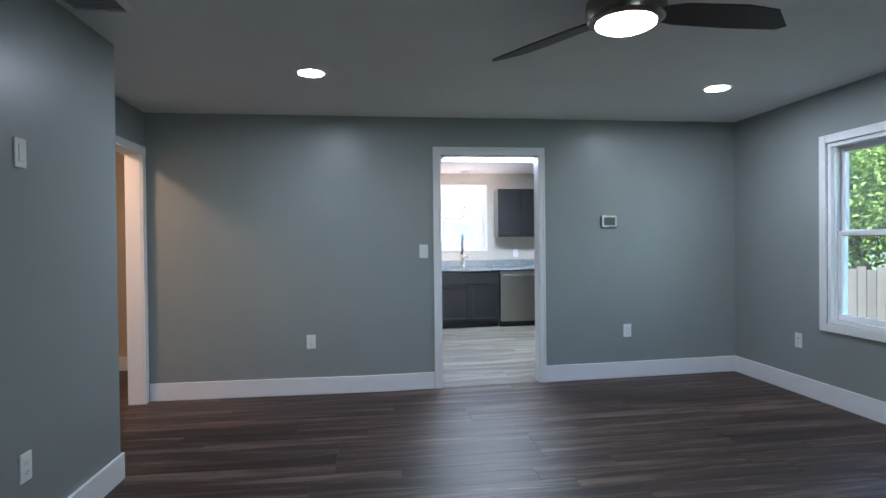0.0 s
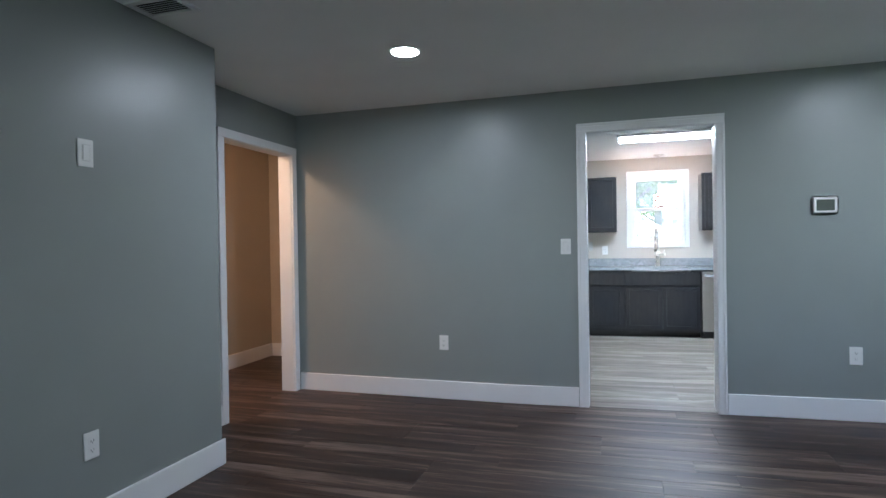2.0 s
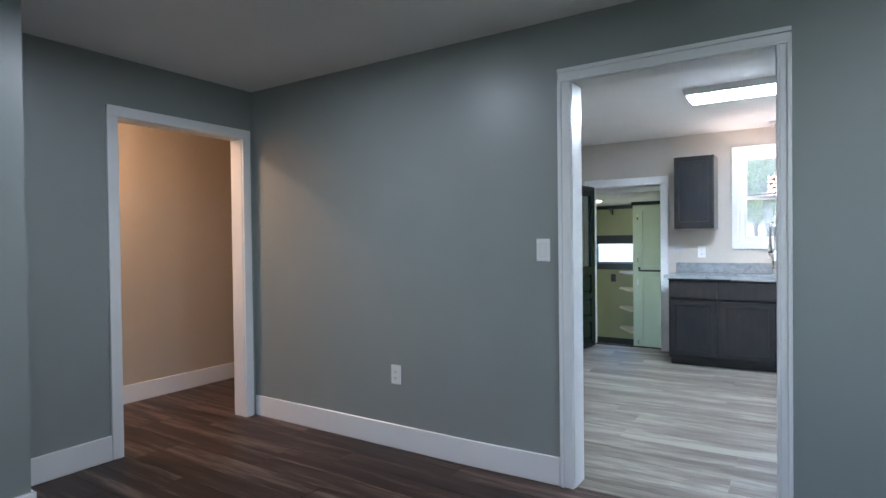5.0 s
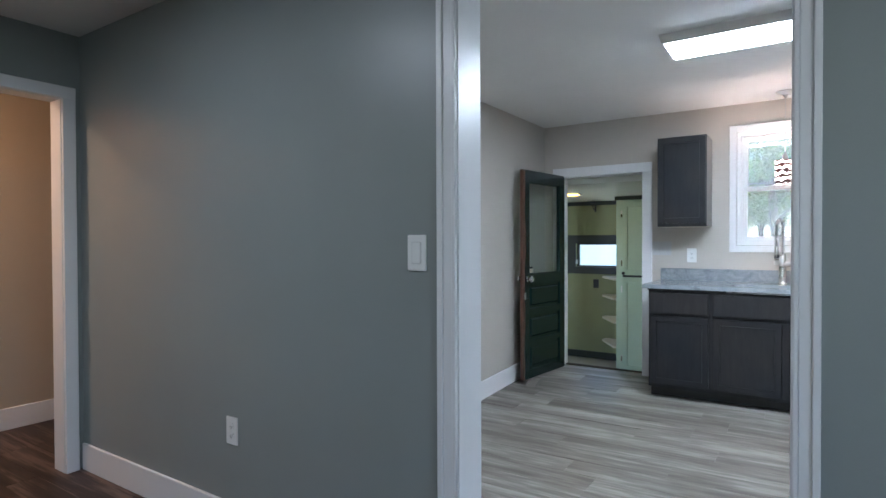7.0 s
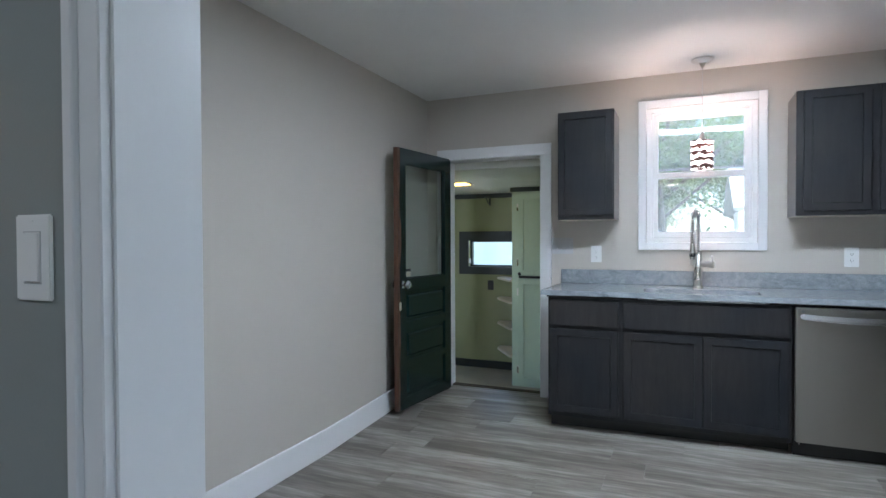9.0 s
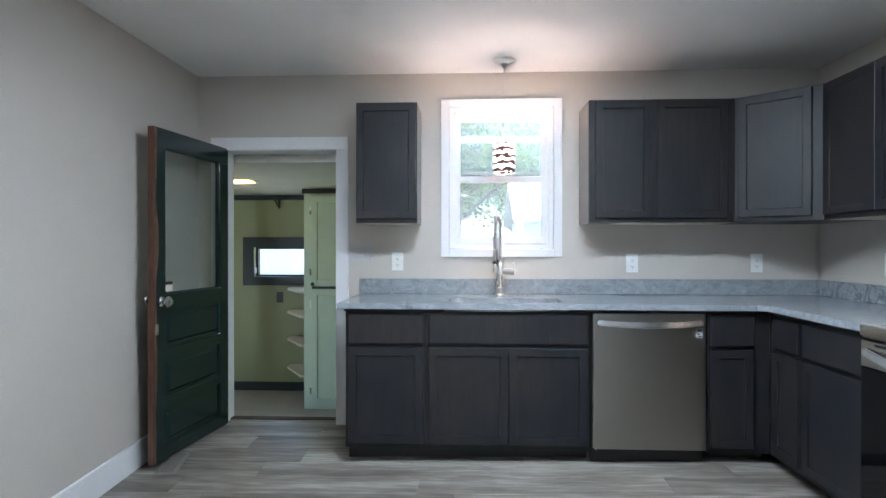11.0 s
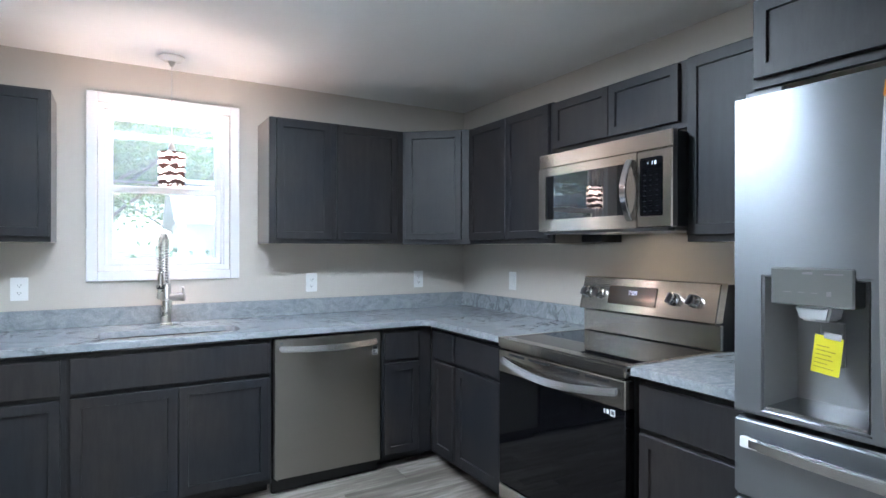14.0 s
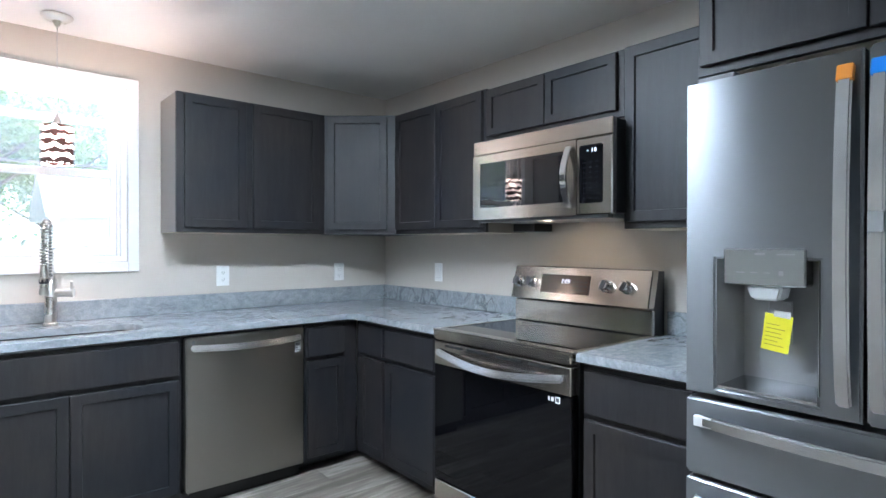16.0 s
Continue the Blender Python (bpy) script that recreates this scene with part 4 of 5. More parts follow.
# strips carry the slab; their dark colour paints the overhang's shadow line
part("build_up", box((0.66, 8.3, 0.868, 1.2, 8.36, 0.8835), (1.87, 8.3, 0.868, 2.9, 8.36, 0.8835), (0.66, 8.7, 0.868, 3.45, 8.85, 0.8835), (2.92, 7.56, 0.868, 2.98, 8.3, 0.8835)), TOE_AND_SHADOW, wt, "support strip under the slab, dark for its shadow line")
part("backsplash", box(0.632, 8.876, 0.9145, 3.494, 8.898, 1.012, bevel=0.002), GRANITE, wt)
part("backsplash", box(3.496, 7.535, 0.9145, 3.518, 8.898, 1.012, bevel=0.002), GRANITE, wt)
wt2 = thing("worktop", pose(0, 0, 0), "short polished granite worktop beside the refrigerator", "countertop")
part("slab", prism([(2.858, 6.352), (2.858, 6.766), (3.516, 6.766), (3.516, 6.352)], 0.884, 0.914, bevel=0.004), GRANITE, wt2)
# dark again, for the shadow line below the short slab
part("build_up", box((2.92, 6.36, 0.868, 3.45, 6.75, 0.8835)), TOE_AND_SHADOW, wt2, "support strip under the slab, dark for its shadow line")
part("backsplash", box(3.496, 6.352, 0.9145, 3.518, 6.766, 1.012, bevel=0.002), GRANITE, wt2)

sink = thing("kitchen_sink", pose(0, 0, 0), "undermounted stainless steel sink bowl", "sink")
bm = prism(rounded(1.217, 8.327, 1.853, 8.618, 0.08, 8), 0.70, 0.876)
bmesh.ops.delete(bm, geom=[f for f in bm.faces if all(v.co.z > 0.875 for v in f.verts)], context="FACES_ONLY")
part("bowl", bm, CHROME_SOFT, sink)
part("drain", lathe([(0, 0.702), (0.045, 0.702), (0.05, 0.706), (0.055, 0.702)], 24, (1.53, 8.48, 0)), CHROME, sink, smooth=True)

# spring faucet
fa = thing("kitchen_faucet", pose(1.53, 8.762, 0.9145, 0, 0, -20), "brushed nickel spring pull-down kitchen faucet", "faucet")
part("body", lathe([(0, 0), (0.03, 0), (0.03, 0.008), (0.024, 0.014), (0.024, 0.2), (0.02, 0.206), (0.02, 0.225), (0, 0.225)], 28), NICKEL, fa, smooth=True)
h = part("lever_handle", lathe([(0, 0), (0.019, 0), (0.019, 0.05), (0.022, 0.056), (0.022, 0.075), (0, 0.075)], 24, (0.018, 0, 0.15), turn_y(90)), NICKEL, fa, smooth=True)
part("lever", tube([(0.085, -0.005, 0.155), (0.09, -0.02, 0.19), (0.092, -0.03, 0.205)], 0.006), NICKEL, h, smooth=True)
arch = [(0, 0.0, 0.22)] + [(0, 0, 0.22 + 0.2 * i / 8) for i in range(1, 9)] + [(0, -0.05 + 0.05 * math.cos(radians(a)), 0.42 + 0.062 * math.sin(radians(a))) for a in range(15, 181, 15)] + [(0, -0.1, 0.42 - 0.14 * i / 6) for i in range(1, 7)]
part("hose", tube(arch, 0.007), GREY_PLASTIC, fa, smooth=True)
fine = []
for a, b in zip(arch, arch[1:]):
    for i in range(10):
        fine.append(Vector(a).lerp(Vector(b), i / 10))
dense = []
for i, p in enumerate(fine[:-1]):
    q = fine[i + 1]
    d = (q - p).normalized()
    up = d.cross(Vector((1, 0, 0)))
    seg = (q - p).length
    base = sum((fine[k + 1] - fine[k]).length for k in range(i))
    for s in range(4):
        ph = 2 * math.pi * (base + seg * s / 4) / 0.0145
        dense.append(p.lerp(q, s / 4) + 0.0145 * (math.cos(ph) * Vector((1, 0, 0)) + math.sin(ph) * up))
part("spring", tube(dense, 0.003, 5), NICKEL, fa, "coiled chrome spring", smooth=True)
sp = part("spray_head", lathe([(0, 0), (0.017, 0), (0.019, 0.01), (0.016, 0.03), (0.016, 0.11), (0.012, 0.135), (0, 0.135)], 24, (0, -0.1, 0.15)), NICKEL, fa, smooth=True)
part("spray_ring", lathe([(0.0165, 0), (0.0185, 0.003), (0.0185, 0.02), (0.0165, 0.023)], 24, (0, -0.1, 0.2)), BLACK, sp)
part("holder_arm", box((-0.007, -0.1, 0.212, 0.007, 0.0, 0.224), (-0.012, -0.118, 0.208, 0.012, -0.082, 0.228), bevel=0.002), NICKEL, fa)

# pendant lamp over the sink
pe = thing("pendant_lamp", pose(1.547, 8.66, KZ), "small pendant lamp with a brown-striped white glass shade", "pendant lamp")
part("canopy", lathe([(0, 0), (0.064, 0), (0.064, -0.006), (0.05, -0.018), (0.02, -0.024), (0.008, -0.05), (0, -0.05)], 36), NICKEL, pe, "brushed nickel canopy", smooth=True)
part("cord", tube([(0, 0, -0.05), (0, 0, -0.44)], 0.0022, 6), PALE_PLATE, pe)
part("socket", lathe([(0.004, -0.44), (0.01, -0.455), (0.022, -0.495), (0.03, -0.5), (0, -0.5)], 24), NICKEL, pe, smooth=True)
part("shade", lathe([(0.062, -0.5), (0.065, -0.502), (0.065, -0.675), (0.062, -0.675), (0.062, -0.5)], 40), SHADE, pe, "white glass shade with wavy brown stripes", smooth=True)

# ceiling light
kl = thing("ceiling_light", pose(1.03, 6.965, KZ), "long fluorescent-style ceiling light with a white diffuser, switched on", "ceiling light")
bm = box(0, 0, -0.045, 1.22, 0.34, 0.0)
for v in bm.verts:
    if v.co.z < -0.01:
        v.co.y += 0.02 if v.co.y < 0.1 else -0.02
        v.co.x += 0.012 if v.co.x < 0.1 else -0.012
part("housing", bm, PLATE, kl, "white metal housing")
part("diffuser", box(0.026, 0.034, -0.054, 1.194, 0.306, -0.0452, bevel=0.003), LAMP_WHITE, kl, "glowing white diffuser")

# ---- appliances ----
dw = thing("dishwasher", pose(1.985, 8.285, 0), "stainless steel dishwasher with a curved bar handle", "dishwasher")
part("body", box(0.0, 0.02, 0.155, 0.585, 0.57, 0.866), BLACK, dw)
part("door_panel", box(0.002, -0.022, 0.153, 0.583, 0.02, 0.864, bevel=0.006, seg=2), DISHWASHER_STEEL, dw, "brushed steel door")
part("toe_panel", box(0.0, 0.04, 0.052, 0.585, 0.08, 0.155, bevel=0.002), BLACK, dw, "black recessed toe panel")
part("screw", lathe([(0, 0.004), (0.005, 0.003), (0.005, 0)], 10, (0.03, 0.04, 0.13), turn_x(90)), CHROME, dw)
part("handle", bar([(0.022 + 0.54 * i / 16, -0.032 - 0.034 * math.sin(math.pi * i / 16) ** 0.7, 0.818 - 0.008 * math.sin(math.pi * i / 16)) for i in range(17)], (0, 0.3, 1), 0.03, 0.016, 0.006), CHROME_SOFT, dw, "steel bar handle", smooth=True)
st = part("sticker", box(0.532, -0.0226, 0.742, 0.564, -0.0218, 0.792), PALE_PLATE, dw, "grey square sticker")
part("print", box((0.536, -0.0232, 0.772, 0.560, -0.0225, 0.787), (0.536, -0.0232, 0.747, 0.560, -0.0225, 0.752), (0.536, -0.0232, 0.757, 0.549, -0.0225, 0.765)), INK, st)
part("badge", lathe([(0, 0.001), (0.008, 0.001), (0.008, 0)], 20, (0.035, -0.0222, 0.845), turn_x(90)), GREY_PLASTIC, dw)

# range
rg = thing("range", pose(2.86, 7.528, 0, 0, 0, -90), "freestanding stainless steel electric range with black glass", "range")
W = 0.757
part("body", box(0.002, 0.03, 0.065, W - 0.002, 0.63, 0.892), BLACK, rg, "black side panels")
part("cooktop_frame", sheet((0, W), (-0.02, 0.58), [(0.02, 0.035, W - 0.02, 0.56)], 0.022), STEEL, rg, "steel cooktop rim", m=pose(0, 0, 0.916) @ turn_x(-90))
part("cooktop_glass", box(0.02, 0.035, 0.9, W - 0.02, 0.56, 0.9145), BLACK_GLASS, rg, "black glass cooktop")
part("front_lip", box(0, -0.024, 0.868, W, 0.03, 0.9155, bevel=0.008, seg=3), STEEL, rg, smooth=True)
od = part("oven_door", box(0.004, -0.02, 0.757, W - 0.004, 0.03, 0.862, bevel=0.004), STEEL, rg, "steel oven door rail")
part("vent_slot", box((0.08, -0.0212, 0.842, 0.19, -0.0195, 0.852), (0.22, -0.0212, 0.842, 0.36, -0.0195, 0.852), (0.39, -0.0212, 0.842, 0.53, -0.0195, 0.852), (0.56, -0.0212, 0.842, 0.68, -0.0195, 0.852)), SLOT, od)
part("door_glass", box(0.004, -0.018, 0.245, W - 0.004, 0.03, 0.7565, bevel=0.003), BLACK_GLASS, od, "black glass oven door")
part("handle", bar([(0.03 + (W - 0.06) * i / 16, -0.028 - 0.035 * math.sin(math.pi * i / 16), 0.818 - 0.03 * math.sin(math.pi * i / 16)) for i in range(17)], (0, 0.35, 1), 0.028, 0.016, 0.006), CHROME_SOFT, od, "curved steel handle", smooth=True)
lab = part("sticker", box((0.652, -0.0186, 0.728, 0.66, -0.0178, 0.744), (0.666, -0.0186, 0.728, 0.678, -0.0178, 0.744), (0.684, -0.0186, 0.724, 0.706, -0.0178, 0.748)), PLATE, rg, "small white sticker")
part("print", box((0.688, -0.0191, 0.729, 0.702, -0.0185, 0.743)), INK, lab)
part("storage_drawer", box(0.004, -0.02, 0.085, W - 0.004, 0.03, 0.238, bevel=0.004), STEEL, rg, "steel storage drawer")
for x in (0.03, W - 0.07):
    part("foot", box(x, 0.05, 0.036, x + 0.04, 0.09, 0.065), BLACK, rg)
bm = box(0.004, 0.53, 0.893, W - 0.004, 0.63, 1.183)
part("backguard_core", bm, BLACK, rg, "black backguard sides")
part("backguard_lower", box(0.0, 0.525, 0.916, W, 0.545, 1.02, bevel=0.003), STEEL, rg)
bm = box(0.0, 0.49, 1.028, W, 0.54, 1.19, bevel=0.004)
for v in bm.verts:
    v.co.y += (v.co.z - 1.028) * 0.25
cp = part("control_panel", bm, STEEL, rg, "slanted steel control panel")
slope = turn_x(-14)
disp = part("display", box(0.185, -0.002, -0.044, 0.46, 0.002, 0.044, bevel=0.001), DISPLAY, cp, "dark brown glass clock display", m=pose(0, 0.508, 1.11) @ slope)
writing("clock", "7:09", 0.03, CLOCK, disp, pose(0.33, -0.0028, 0.012))
part("keys", box(*[(0.37 + 0.022 * i, -0.003, -0.03 + 0.02 * j, 0.382 + 0.022 * i, -0.0018, -0.024 + 0.02 * j) for i in range(4) for j in range(3)]), INK_DARK, disp)
for kx in (0.048, 0.128, 0.55, 0.65):
    k = part("knob", lathe([(0, 0.034), (0.02, 0.034), (0.023, 0.03), (0.024, 0.01), (0.028, 0.006), (0.028, 0)], 32, turn=turn_x(90)), CHROME, cp, "round chrome control knob", m=pose(kx, 0.508, 1.112) @ slope, smooth=True)
    part("grip", box(-0.006, -0.046, -0.022, 0.006, -0.03, 0.022, bevel=0.003), DARK_PLASTIC, k, "dark grip bar", m=turn_y(20))

# microwave above the range
mw = thing("microwave", pose(3.09, 7.521, 1.412, 0, 0, -90), "stainless steel over-range microwave with black window", "microwave")
part("body", box(0.003, 0.02, 0.004, W - 0.003, 0.42, 0.366, bevel=0.003), BLACK, mw, "black microwave casing")
part("top_grille", box(0, -0.012, 0.302, W, 0.02, 0.368, bevel=0.004), STEEL, mw, "steel top vent strip")
dr = part("door", sheet((0, 0.592), (0, 0.3), [(0.048, 0.055, 0.53, 0.262)], 0.034), STEEL, mw, "brushed steel door", m=pose(0, -0.014, 0))
part("window", box(0.048, 0.004, 0.055, 0.53, 0.01, 0.262), DOUBLE_GLASS, dr, "black glass door window")
part("handle", bar([(0.565, -0.008 - 0.04 * math.sin(math.pi * i / 14), 0.03 + 0.245 * i / 14) for i in range(15)], (1, 0, 0), 0.03, 0.012), CHROME, dr, "curved chrome handle", smooth=True)
ct = part("control_surround", box(0.594, -0.014, 0, W, 0.02, 0.3, bevel=0.004), STEEL, mw)
pn = part("control_panel", prism(rounded(0.61, 0.045, 0.716, 0.272, 0.008, 3), 0, 0.002), BLACK_GLASS, mw, "black glass control panel", m=pose(0, -0.014, 0, 90))
part("key", box(*[(0.628 + 0.029 * i, 0.062 + 0.02 * j, 0.002, 0.639 + 0.029 * i, 0.0655 + 0.02 * j, 0.0024) for i in range(3) for j in range(8)]), INK_DARK, pn)
part("clock_digits", box((0.668, 0.243, 0.002, 0.672, 0.257, 0.0026), (0.68, 0.243, 0.002, 0.688, 0.257, 0.0026), (0.646, 0.248, 0.002, 0.652, 0.252, 0.0026)), CLOCK_WHITE, pn, "lit clock digits")
part("underside", box((0.06, 0.05, -0.012, 0.33, 0.38, 0.004), (0.4, 0.05, -0.012, 0.7, 0.38, 0.004), bevel=0.003), GREY_PLASTIC, mw, "grey filter grilles")
part("task_lamp", box(0.335, 0.09, -0.003, 0.395, 0.16, 0.0036), LAMP_SMALL, mw, "warm task lamp")
# lip added to screen the glowing task lamp from low views
part("front_lip", box(0.02, 0.0, -0.013, 0.73, 0.04, 0.004, bevel=0.003), DARK_PLASTIC, mw, "dark lower lip, added to hide the task lamp")
part("mounting_box", box(0.0, 0.27, -0.05, 0.14, 0.41, 0.004, bevel=0.002), BLACK, mw, "black box under the casing")
# refrigerator
fr = thing("refrigerator", pose(2.76, 6.326, 0, 0, 0, -90), "stainless steel french-door refrigerator with taped new handles", "refrigerator")
part("body", box(0.004, 0.112, 0.065, 0.814, 0.74, 1.725, bevel=0.004), DARK_PLASTIC, fr, "dark grey casing")
bm = sheet((0, 0.405), (0.888, 1.737), [(0.082, 0.909, 0.322, 1.256)], 0.106)
bmesh.ops.bevel(bm, geom=[e for e in bm.edges if len(e.link_faces) == 2 and e.calc_face_angle(0) > 1 and all(v.co.y < 0.001 for v in e.verts)], offset=0.006, segments=3, affect="EDGES")
ld = part("door", bm, STEEL_V, fr, "steel door with a water dispenser", smooth=True)
bm = bmesh.new()
add_box(bm, 0.084, 0.003, 0.911, 0.32, 0.105, 1.254)
for v in bm.verts:
    if v.co.y > 0.05:
        v.co.x += 0.03 if v.co.x < 0.2 else -0.03
        v.co.z += 0.02 if v.co.z < 1.0 else 0.0
bmesh.ops.delete(bm, geom=[f for f in bm.faces if all(v.co.y < 0.004 for v in f.verts)], context="FACES_ONLY")
bmesh.ops.reverse_faces(bm, faces=bm.faces[:])
di = part("dispenser_niche", bm, GREY_PLASTIC, ld, "grey dispenser recess")
part("dispenser_panel", box(0.104, -0.008, 1.19, 0.295, 0.05, 1.284, bevel=0.004), PANEL_STEEL, ld, "flat steel control panel")
for k in ((0.195, -0.0088, 1.268, 0.218, -0.0078, 1.273), (0.245, -0.0088, 1.268, 0.285, -0.0078, 1.271), (0.15, -0.0088, 1.222, 0.17, -0.0078, 1.224), (0.185, -0.0088, 1.222, 0.2, -0.0078, 1.224), (0.215, -0.0088, 1.222, 0.23, -0.0078, 1.224), (0.25, -0.0088, 1.217, 0.26, -0.0078, 1.228)):
    part("panel_mark", box(*k), INK, ld, m=pose(-0.013, 0, 0))
bm = box(0.155, 0.002, 1.152, 0.243, 0.07, 1.19)
for v in bm.verts:
    if v.co.z < 1.16:
        v.co.x += 0.012 if v.co.x < 0.2 else -0.012
        v.co.y += 0.008
bmesh.ops.bevel(bm, geom=bm.edges[:], offset=0.006, segments=2, affect="EDGES")
part("nozzle", bm, CHUTE, ld, "pale glossy ice chute", smooth=True)
part("paddle", box(0.19, 0.06, 1.04, 0.245, 0.07, 1.15, bevel=0.003), GREY_PLASTIC, ld)
bm = box(0.088, 0.004, 0.9115, 0.316, 0.1, 0.918)
for v in bm.verts:
    if v.co.y > 0.05:
        v.co.x += 0.028 if v.co.x < 0.2 else -0.028
        v.co.z += 0.018
part("drip_tray", bm, CHROME_SOFT, ld, "shallow steel drip tray")
tg = part("tag", box(-0.032, -0.0004, -0.094, 0.032, 0.0004, 0.0), YELLOW, ld, "yellow paper tag", m=pose(0.226, 0.03, 1.117) @ turn_y(7))
part("tag_tape", box(-0.012, -0.0012, -0.006, 0.026, 0.0002, 0.01), PALE_PLATE, tg, "clear tape")
part("tag_print", box(*[(-0.026, -0.0012, -0.08 + 0.0105 * i, -0.026 + (0.044, 0.03, 0.04, 0.036)[i % 4], -0.0003, -0.0785 + 0.0105 * i) for i in range(6)]), material("brown_ink", (0.3, 0.22, 0.02), 0.6, bump=0), tg)
rd = part("door", box(0.413, 0, 0.888, 0.818, 0.106, 1.74, bevel=0.006, seg=3), STEEL_V, fr, "brushed steel door", smooth=True)

part("paper_sheet", box(0.517, -0.0012, 1.261, 0.717, -0.0002, 1.586), PLATE, rd, "white paper sheet taped to the door")


def fridge_handle(x, parent, tape, label):
    pts = [(x, -0.012 - 0.034 * math.sin(math.pi * i / 20) ** 0.6, 0.925 + 0.775 * i / 20) for i in range(21)]
    hd = part("handle", bar(pts, (1, 0, 0), 0.031, 0.016, 0.005), CHROME_SOFT, parent, "curved steel handle", smooth=True)
    a, b = Vector(pts[-2]), Vector(pts[-1])
    part("tape", bar([a, a.lerp(b, 0.5), b], (1, 0, 0), 0.0325, 0.0185, 0.002), tape, hd, label)
    return hd


fridge_handle(0.374, ld, ORANGE, "orange protective tape")
h2 = fridge_handle(0.438, rd, BLUE, "blue protective tape")
part("logo_plate", box(0.424, -0.0555, 1.32, 0.452, -0.0525, 1.366, bevel=0.001), GREY_PLASTIC, h2, "grey square plate")
for z0, z1 in ((0.662, 0.874), (0.09, 0.652)):
    d = part("freezer_drawer", box(0, 0, z0, 0.818, 0.106, z1, bevel=0.008, seg=3), STEEL_V, fr, "brushed steel drawer", smooth=True)
    hz = z1 - 0.055
    part("handle", bar([(0.03 + 0.758 * i / 20, -0.014 - 0.036 * math.sin(math.pi * i / 20) ** 0.6, hz) for i in range(21)], (0, 0, 1), 0.032, 0.018, 0.006), CHROME_SOFT, d, "long steel handle", smooth=True)
    part("sticker", box(0.038, -0.0335, hz - 0.014, 0.085, -0.022, hz + 0.014, bevel=0.002), PLATE, d, "white sticker")
for x in (0.02, 0.7):
    part("hinge_cover", box(x, 0.02, 1.737, x + 0.1, 0.11, 1.755, bevel=0.004), DARK_PLASTIC, fr)
for x in (0.03, 0.73):
    for y in (0.13, 0.65):
        part("foot", box(x, y, 0.042, x + 0.06, y + 0.05, 0.065), BLACK, fr)
part("toe_grille", box(0.02, 0.09, 0.055, 0.8, 0.111, 0.1), DARK_PLASTIC, fr)

# ---- the porch door and what is behind it ----
dd = thing("door_1", pose(-0.264, 8.885, 0.062, 0, 0, -97), "old dark green glazed panel door, standing open", "door", "", "structure")
DW, DH, DT = 0.72, 1.792, 0.036
bm = sheet((0, DW), (0, DH), [(0.105, 0.905, 0.62, 1.682), (0.105, 0.61, 0.62, 0.802), (0.105, 0.34, 0.62, 0.535), (0.105, 0.085, 0.62, 0.28)], DT)
bmesh.ops.bevel(bm, geom=[e for e in bm.edges if len(e.link_faces) == 2 and e.calc_face_angle(0) > 1], offset=0.009, segments=3, affect="EDGES")
part("stiles_and_rails", bm, DOOR_GREEN, dd)
for z0, z1 in ((0.61, 0.802), (0.34, 0.535), (0.085, 0.28)):
    bm = box(0.105, 0.014, z0, 0.62, DT - 0.014, z1)
    bmesh.ops.recalc_face_normals(bm, faces=bm.faces[:])
    bm.normal_update()
    fs = [f for f in bm.faces if abs(f.normal.y) > 0.9]
    bmesh.ops.inset_individual(bm, faces=fs, thickness=0.022, depth=0)
    bmesh.ops.inset_individual(bm, faces=fs, thickness=0.02, depth=0.012)
    part("panel", bm, DOOR_GREEN, dd)
gp = part("pane", box(0.105, 0.015, 0.905, 0.62, 0.02, 1.682), DOOR_GLASS, dd, "clear door glass")
part("edge_strip", box(DW - 0.0005, 0.001, 0.002, DW + 0.0035, DT - 0.001, DH - 0.002, bevel=0.001), WORN_WOOD, dd, "worn bare brown edge")
rw = random.Random(4)
worn = [(DW - 0.0002, -0.003)] + [(DW - 0.012 - 0.012 * rw.random() - (0.012 if 0.55 < k / 24 < 0.75 else 0), -0.003 - 1.785 * k / 24) for k in range(25)] + [(DW - 0.0002, -1.788)]
part("worn_edge", prism(worn, 0.0, 0.0008), WORN_WOOD, dd, "paint worn to brown wood", m=pose(0, DT, 0, -90))
part("label", box(0.55, 0.0205, 0.91, 0.615, 0.0212, 0.965), SHELF, gp, "small yellowed label")
part("label_band", box(0.55, 0.0212, 0.945, 0.615, 0.0217, 0.964), BLACK, gp, "dark band of print")
for s, y in ((1, DT), (-1, 0)):
    k = part("knob", lathe([(0, 0.062), (0.02, 0.058), (0.03, 0.045), (0.028, 0.032), (0.012, 0.022), (0.012, 0.006), (0.026, 0.004), (0.026, 0)], 20, (DW - 0.055, y, 0.86), turn_x(-90 * s)), CHROME, dd, "clear glass-like knob", smooth=True)
part("keyhole_plate", prism(rounded(DW - 0.067, -0.03, DW - 0.043, 0.03, 0.01, 3), 0, 0.002), NICKEL, dd, m=pose(0.035, DT, 0.715, -90))
part("hinge", box((-0.004, -0.006, 0.25, 0.006, 0.0, 0.34), (-0.004, -0.006, 1.5, 0.006, 0.0, 1.59)), NICKEL, dd)

fv = thing("floor_vent", pose(-0.27, 8.262, floor_z(-0.27, 8.262) + 0.001, 2.64, 0, 0) @ pose(0, 0, 0, 0, 0, 101.5), "beige metal floor register with slats", "vent")
part("vent_frame", sheet((-0.14, 0.14), (-0.055, 0.055), [(-0.115, -0.035, 0.115, 0.035)], 0.005), CABINET_SIDE, fv, m=pose(0, 0, 0.005, -90))
for i in range(12):
    part("slat", box(-0.113 + 0.019 * i, -0.035, 0.0, -0.105 + 0.019 * i, 0.035, 0.0035), CABINET_SIDE, fv)

